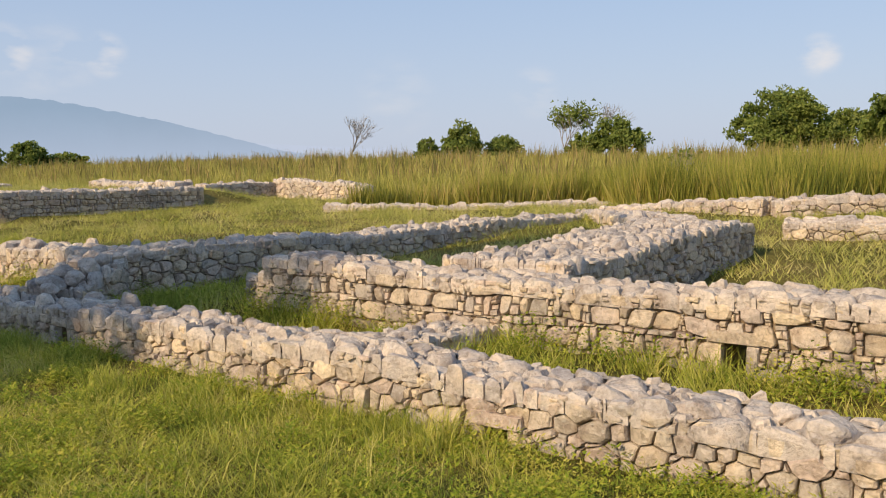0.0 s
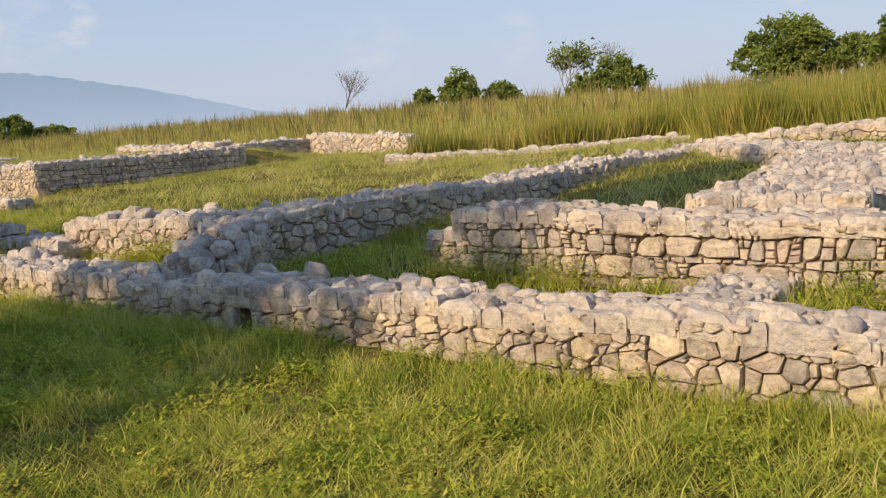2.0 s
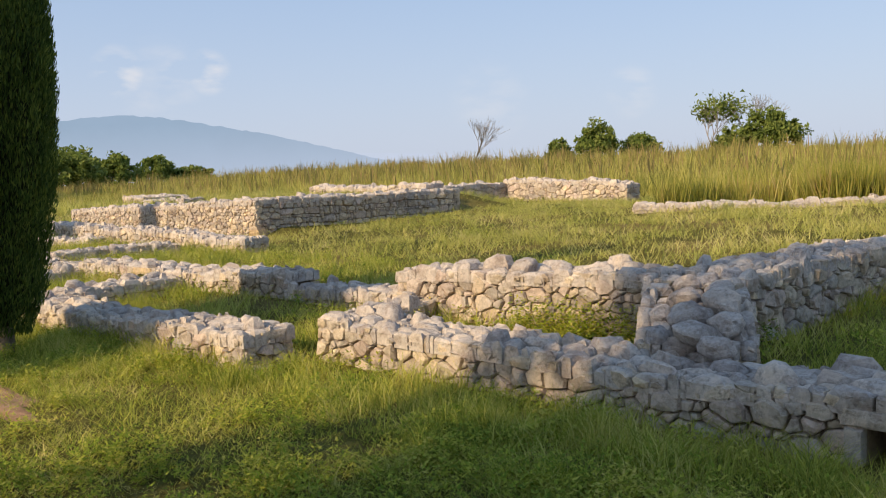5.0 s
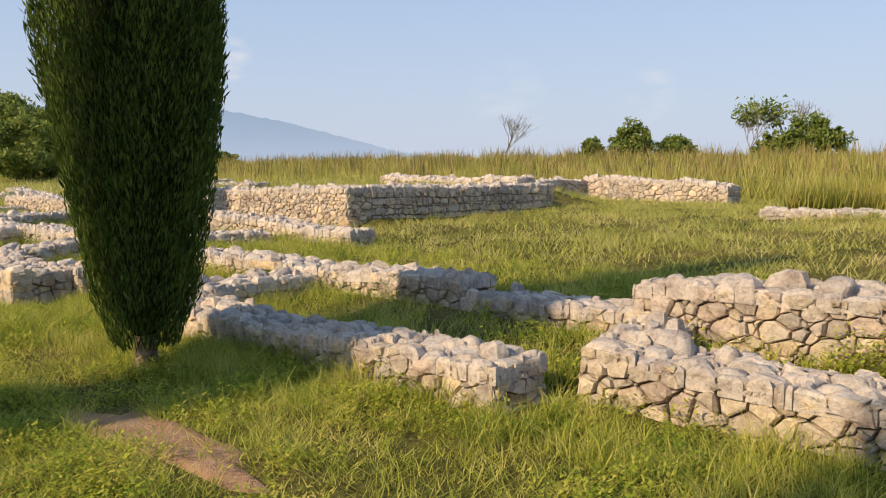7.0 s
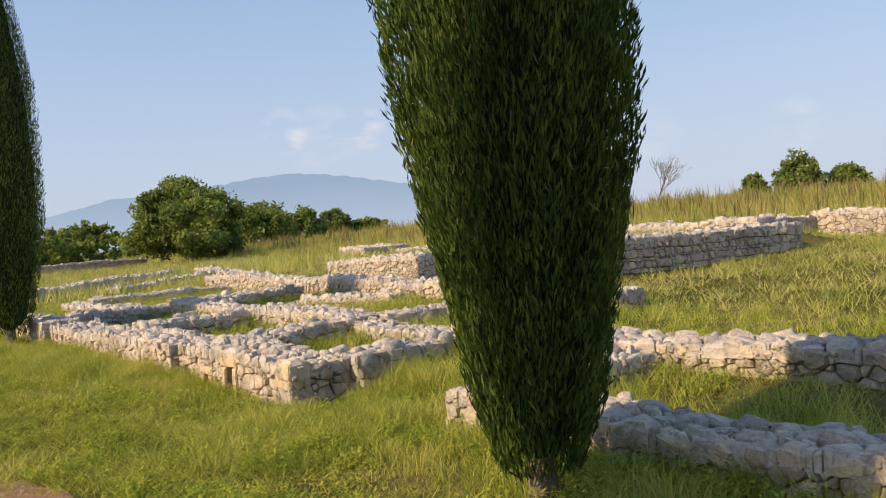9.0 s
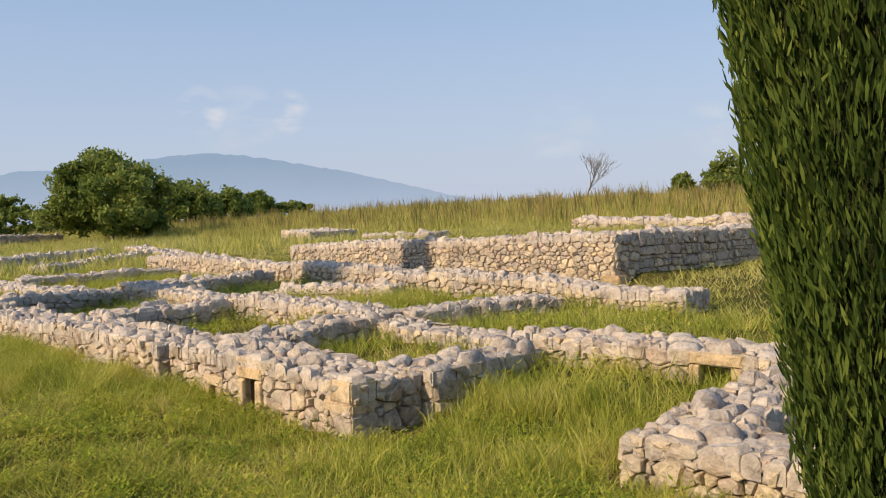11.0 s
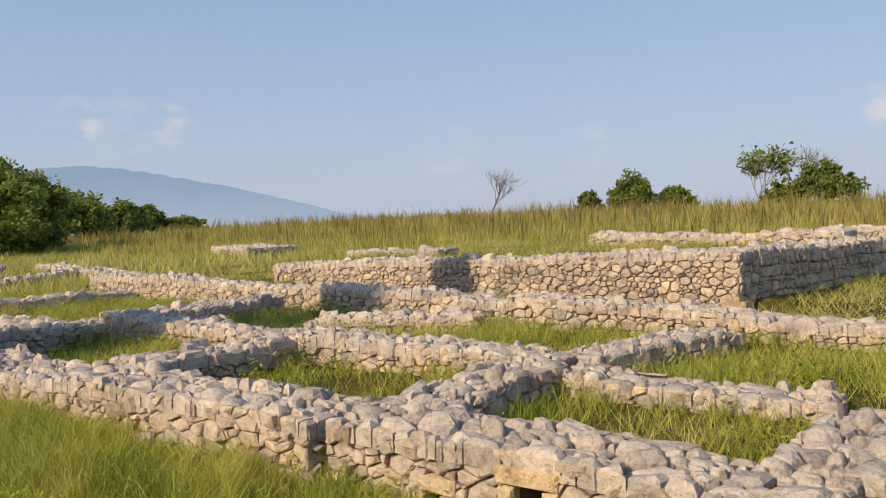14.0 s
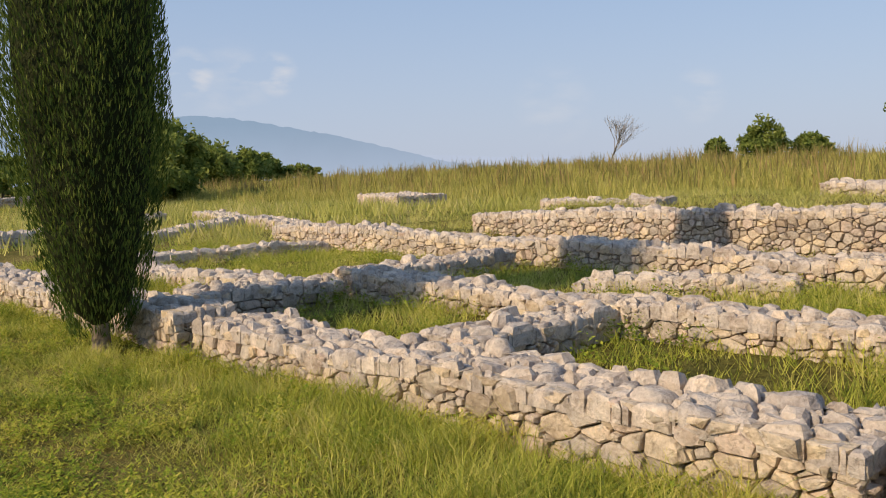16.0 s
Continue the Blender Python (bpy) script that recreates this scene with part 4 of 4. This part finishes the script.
def crown_tree(x, y, height, width, seed, label, k=5000, leaf=0.2, mat=tree_mat, trunk=True, low=0.12):
    """A broad tree: trunk, limbs and a crown of many leaf clumps."""
    rs = np.random.RandomState(seed)
    z = float(ground_xy(x, y))
    height -= float(hill(*to_uv(x, y)))
    root = new("tree")
    root.location = (x, y, z)
    tagged(root, label, "tree")
    nb = 110
    a = rs.uniform(0, 2 * np.pi, nb)
    rr = np.sqrt(rs.uniform(0, 1, nb)) * width * 0.46
    lobes = 1 + 0.16 * np.sin(2 * a + seed) + 0.12 * np.sin(5 * a + 2 * seed)
    dome = np.sqrt(np.clip(1 - (rr / (width * 0.5)) ** 2, 0, 1))
    cz = height * (low + (0.93 - low) * (0.12 + 0.88 * rs.uniform(0, 1, nb) ** 0.6) * dome * (0.86 + 0.14 * lobes))
    cs = np.stack([rr * np.cos(a) * lobes, rr * np.sin(a) * lobes, cz], -1)
    br = rs.uniform(0.045, 0.12, nb) * min(width, height * 1.3)
    i = rs.randint(0, nb, k)
    dv = rs.normal(0, 1, (k, 3))
    dv /= np.linalg.norm(dv, axis=1)[:, None]
    c = cs[i] + dv * (br[i] * rs.uniform(0.3, 1.35, k))[:, None] * np.array([[1, 1, 0.8]])
    c[:, 2] = np.maximum(c[:, 2], 0.1)
    d1 = rs.normal(0, 1, (k, 3))
    d1 /= np.linalg.norm(d1, axis=1)[:, None]
    d2 = np.cross(d1, rs.normal(0, 1, (k, 3)))
    d2 /= np.linalg.norm(d2, axis=1)[:, None]
    L = leaf * rs.uniform(0.6, 1.4, (k, 1))
    verts = np.stack([c - d1 * L, c + d2 * L * 0.5, c + d1 * L, c - d2 * L * 0.5], 1).reshape(-1, 3)
    tris = (np.arange(k)[:, None, None] * 4 + np.array([[[0, 1, 2], [0, 2, 3]]])).reshape(-1, 3)
    tri_object("crown", verts, tris, mat, root)
    vs, fs = tube([(0, 0, -0.2), (0.05, 0, height * 0.2), (0.1, 0.05, height * 0.5), (0.1, 0.1, height * 0.75)], [0.03 * height, 0.024 * height, 0.016 * height, 0.006 * height])
    for p in cs[:7]:
        s = (0.08, 0.03, height * rs.uniform(0.2, 0.4))
        v2, f2 = tube([s, tuple((np.array(s) + p) / 2 + np.array([0, 0, 0.1])), tuple(p)], [0.012 * height, 0.009 * height, 0.004 * height], 5)
        st = len(vs)
        vs += v2
        fs += [tuple(q + st for q in f) for f in f2]
    mesh_object("trunk", vs, fs, bark, root, True)
    return root


def bare_tree(x, y, height, seed, label, leafy=0, spread=0.5):
    """A thin, mostly leafless tree of forking twigs."""
    rng = random.Random(seed)
    z = float(ground_xy(x, y))
    height -= float(hill(*to_uv(x, y)))
    root = new("bare_tree")
    root.location = (x, y, z)
    tagged(root, label, "tree")
    vs, fs, tips = [], [], []

    def grow(p, dr, ln, r, depth):
        e = p + dr * ln
        m_ = (p + e) / 2 + Vector((rng.uniform(-1, 1), rng.uniform(-1, 1), 0)) * ln * 0.06
        v2, f2 = tube([tuple(p), tuple(m_), tuple(e)], [r, r * 0.85, r * 0.65], 5)
        st = len(vs)
        vs.extend(v2)
        fs.extend(tuple(q + st for q in f) for f in f2)
        if depth == 0:
            tips.append(e)
            return
        for _ in range(3):
            nd = (dr + Vector((rng.uniform(-1, 1), rng.uniform(-1, 1), rng.uniform(-0.3, 0.5))) * spread * 1.4).normalized()
            grow(e, nd, ln * rng.uniform(0.72, 0.98), r * 0.62, depth - 1)

    grow(Vector((0, 0, -0.1)), Vector((0.03, 0, 1)).normalized(), height * 0.18, height * 0.016, 5)
    mesh_object("branch_crown", vs, fs, twig_mat, root)
    if leafy:
        rs = np.random.RandomState(seed)
        t = np.array([tuple(p) for p in tips])
        c = t[rs.randint(0, len(t), leafy)] + rs.normal(0, height * 0.05, (leafy, 3))
        d1, d2 = rs.normal(0, 0.02 * height, (leafy, 3)), rs.normal(0, 0.02 * height, (leafy, 3))
        tri_object("leaves", np.stack([c - d1, c + d2, c + d1], 1).reshape(-1, 3), np.arange(leafy * 3).reshape(-1, 3), tree_mat, root)
    return root


twig_mat = earth_material("grey_twigs", (0.20, 0.17, 0.15), (0.28, 0.25, 0.22), (0.36, 0.32, 0.28))


def afar(az, dist, ox=-6.0, oy=4.5):
    """A place at a bearing (degrees from +y towards +x) and distance from the middle of the walk."""
    a = radians(az)
    return ox + dist * math.sin(a), oy + dist * math.cos(a)


# ---- trees round the field ----
crown_tree(-45.0, 62.5, 6.6, 9.8, 41, "broad dense green tree at the edge of the field", 26000, 0.17, low=0.0)
crown_tree(-53.5, 89.3, 5.3, 8.4, 42, "dark green bushy tree at the edge of the field", 9000, 0.22, low=0.0)
crown_tree(-54.6, 101.0, 4.6, 6.0, 43, "dark green bush at the edge of the field", 4000, 0.25, low=0.0)
crown_tree(-76.0, 160.0, 5.9, 7.0, 44, "small round green tree beyond the field", 3000, 0.4, low=0.0)
crown_tree(-71.0, 165.0, 3.9, 8.0, 45, "low green bush beyond the field", 2500, 0.4, low=0.0)
crown_tree(*afar(-38.6, 100, -9.1, 6.5), 4.6, 11.0, 46, "wide green bush at the edge of the field", 6000, 0.25, low=0.0)
crown_tree(*afar(-41.4, 98, -9.1, 6.5), 4.4, 10.5, 47, "green bush at the edge of the field", 4000, 0.25, low=0.0)
crown_tree(*afar(-46.0, 96, -9.1, 6.5), 4.9, 9.0, 48, "tall green bush at the edge of the field", 4000, 0.25, low=0.0)
crown_tree(2.6, 121.0, 6.9, 6.4, 49, "round dark green bush above the tall grass", 5000, 0.25, low=0.0)
crown_tree(8.6, 123.0, 5.3, 6.0, 50, "low green bush above the tall grass", 3000, 0.24, low=0.0)
crown_tree(-2.0, 124.0, 5.0, 3.6, 51, "small low green bush above the tall grass", 1800, 0.28, low=0.0)
crown_tree(21.1, 106.2, 6.7, 6.8, 52, "leafy green bush above the tall grass", 6000, 0.24, low=0.0)
crown_tree(17.2, 109.0, 4.9, 3.6, 53, "small light green bush above the tall grass", 2000, 0.28, low=0.0)
crown_tree(37.8, 97.3, 9.6, 10.2, 54, "broad round-crowned green tree behind the grass", 20000, 0.22, low=0.0)
crown_tree(*afar(25.0, 106, 0, 0), 6.7, 8.5, 55, "olive green bush behind the grass", 6000, 0.24, low=0.0)
crown_tree(*afar(27.6, 100, 0, 0), 8.9, 8.0, 56, "open-crowned green tree behind the grass", 4500, 0.34, low=0.1)
bare_tree(-15.0, 141.8, 11.2, 61, "slender leafless grey tree in the field", 0, 0.42)
bare_tree(15.4, 110.7, 10.4, 62, "thin half-bare tree with a few leaves", 900, 0.33)
bare_tree(*afar(10.2, 112, 0, 0), 10.4, 63, "thin leafless grey tree with a bushy top", 0, 0.35)
bare_tree(*afar(15.6, 25, 0, 0), 1.75, 64, "tall yellow-green weed stalk with a spreading top", 120, 0.4)


# ---- mountain ridge, haze painted into its glowing colour ----
def mountain(name, dist, ridge, colour, label, seed):
    rng = random.Random(seed)
    verts, faces = [], []
    steps = 240
    a0, a1 = ridge[0][0], ridge[-1][0]
    for i in range(steps + 1):
        az = a0 + (a1 - a0) * i / steps
        el = float(np.interp(az, [r[0] for r in ridge], [r[1] for r in ridge]))
        el += 0.10 * (noise.noise((az * 1.7, seed, 0)) + 0.5 * noise.noise((az * 5.1, seed, 3))) * min(1.0, el)
        x, y = afar(az, dist)
        verts += [(x, y, -20.0), (x, y, 1.5 + dist * math.tan(radians(max(el, 0.0)))), (x * 1.12, y * 1.12, -20.0)]
    for i in range(steps):
        q = 3 * i
        faces += [(q, q + 3, q + 4, q + 1), (q + 1, q + 4, q + 5, q + 2)]
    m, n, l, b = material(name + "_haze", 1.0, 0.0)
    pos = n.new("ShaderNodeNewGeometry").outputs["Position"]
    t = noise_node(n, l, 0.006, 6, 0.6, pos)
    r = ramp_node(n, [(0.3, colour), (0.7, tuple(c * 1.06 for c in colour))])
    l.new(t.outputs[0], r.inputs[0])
    # aerial haze put into the colour: paler towards the foot
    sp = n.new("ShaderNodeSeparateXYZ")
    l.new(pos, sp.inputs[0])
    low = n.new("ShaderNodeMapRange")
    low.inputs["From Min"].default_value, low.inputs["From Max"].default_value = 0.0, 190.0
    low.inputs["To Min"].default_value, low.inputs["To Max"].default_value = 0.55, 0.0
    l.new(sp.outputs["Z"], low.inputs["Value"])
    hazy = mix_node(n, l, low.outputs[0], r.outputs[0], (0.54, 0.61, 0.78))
    # emits its painted colour evenly, so sun and sky don't shade it
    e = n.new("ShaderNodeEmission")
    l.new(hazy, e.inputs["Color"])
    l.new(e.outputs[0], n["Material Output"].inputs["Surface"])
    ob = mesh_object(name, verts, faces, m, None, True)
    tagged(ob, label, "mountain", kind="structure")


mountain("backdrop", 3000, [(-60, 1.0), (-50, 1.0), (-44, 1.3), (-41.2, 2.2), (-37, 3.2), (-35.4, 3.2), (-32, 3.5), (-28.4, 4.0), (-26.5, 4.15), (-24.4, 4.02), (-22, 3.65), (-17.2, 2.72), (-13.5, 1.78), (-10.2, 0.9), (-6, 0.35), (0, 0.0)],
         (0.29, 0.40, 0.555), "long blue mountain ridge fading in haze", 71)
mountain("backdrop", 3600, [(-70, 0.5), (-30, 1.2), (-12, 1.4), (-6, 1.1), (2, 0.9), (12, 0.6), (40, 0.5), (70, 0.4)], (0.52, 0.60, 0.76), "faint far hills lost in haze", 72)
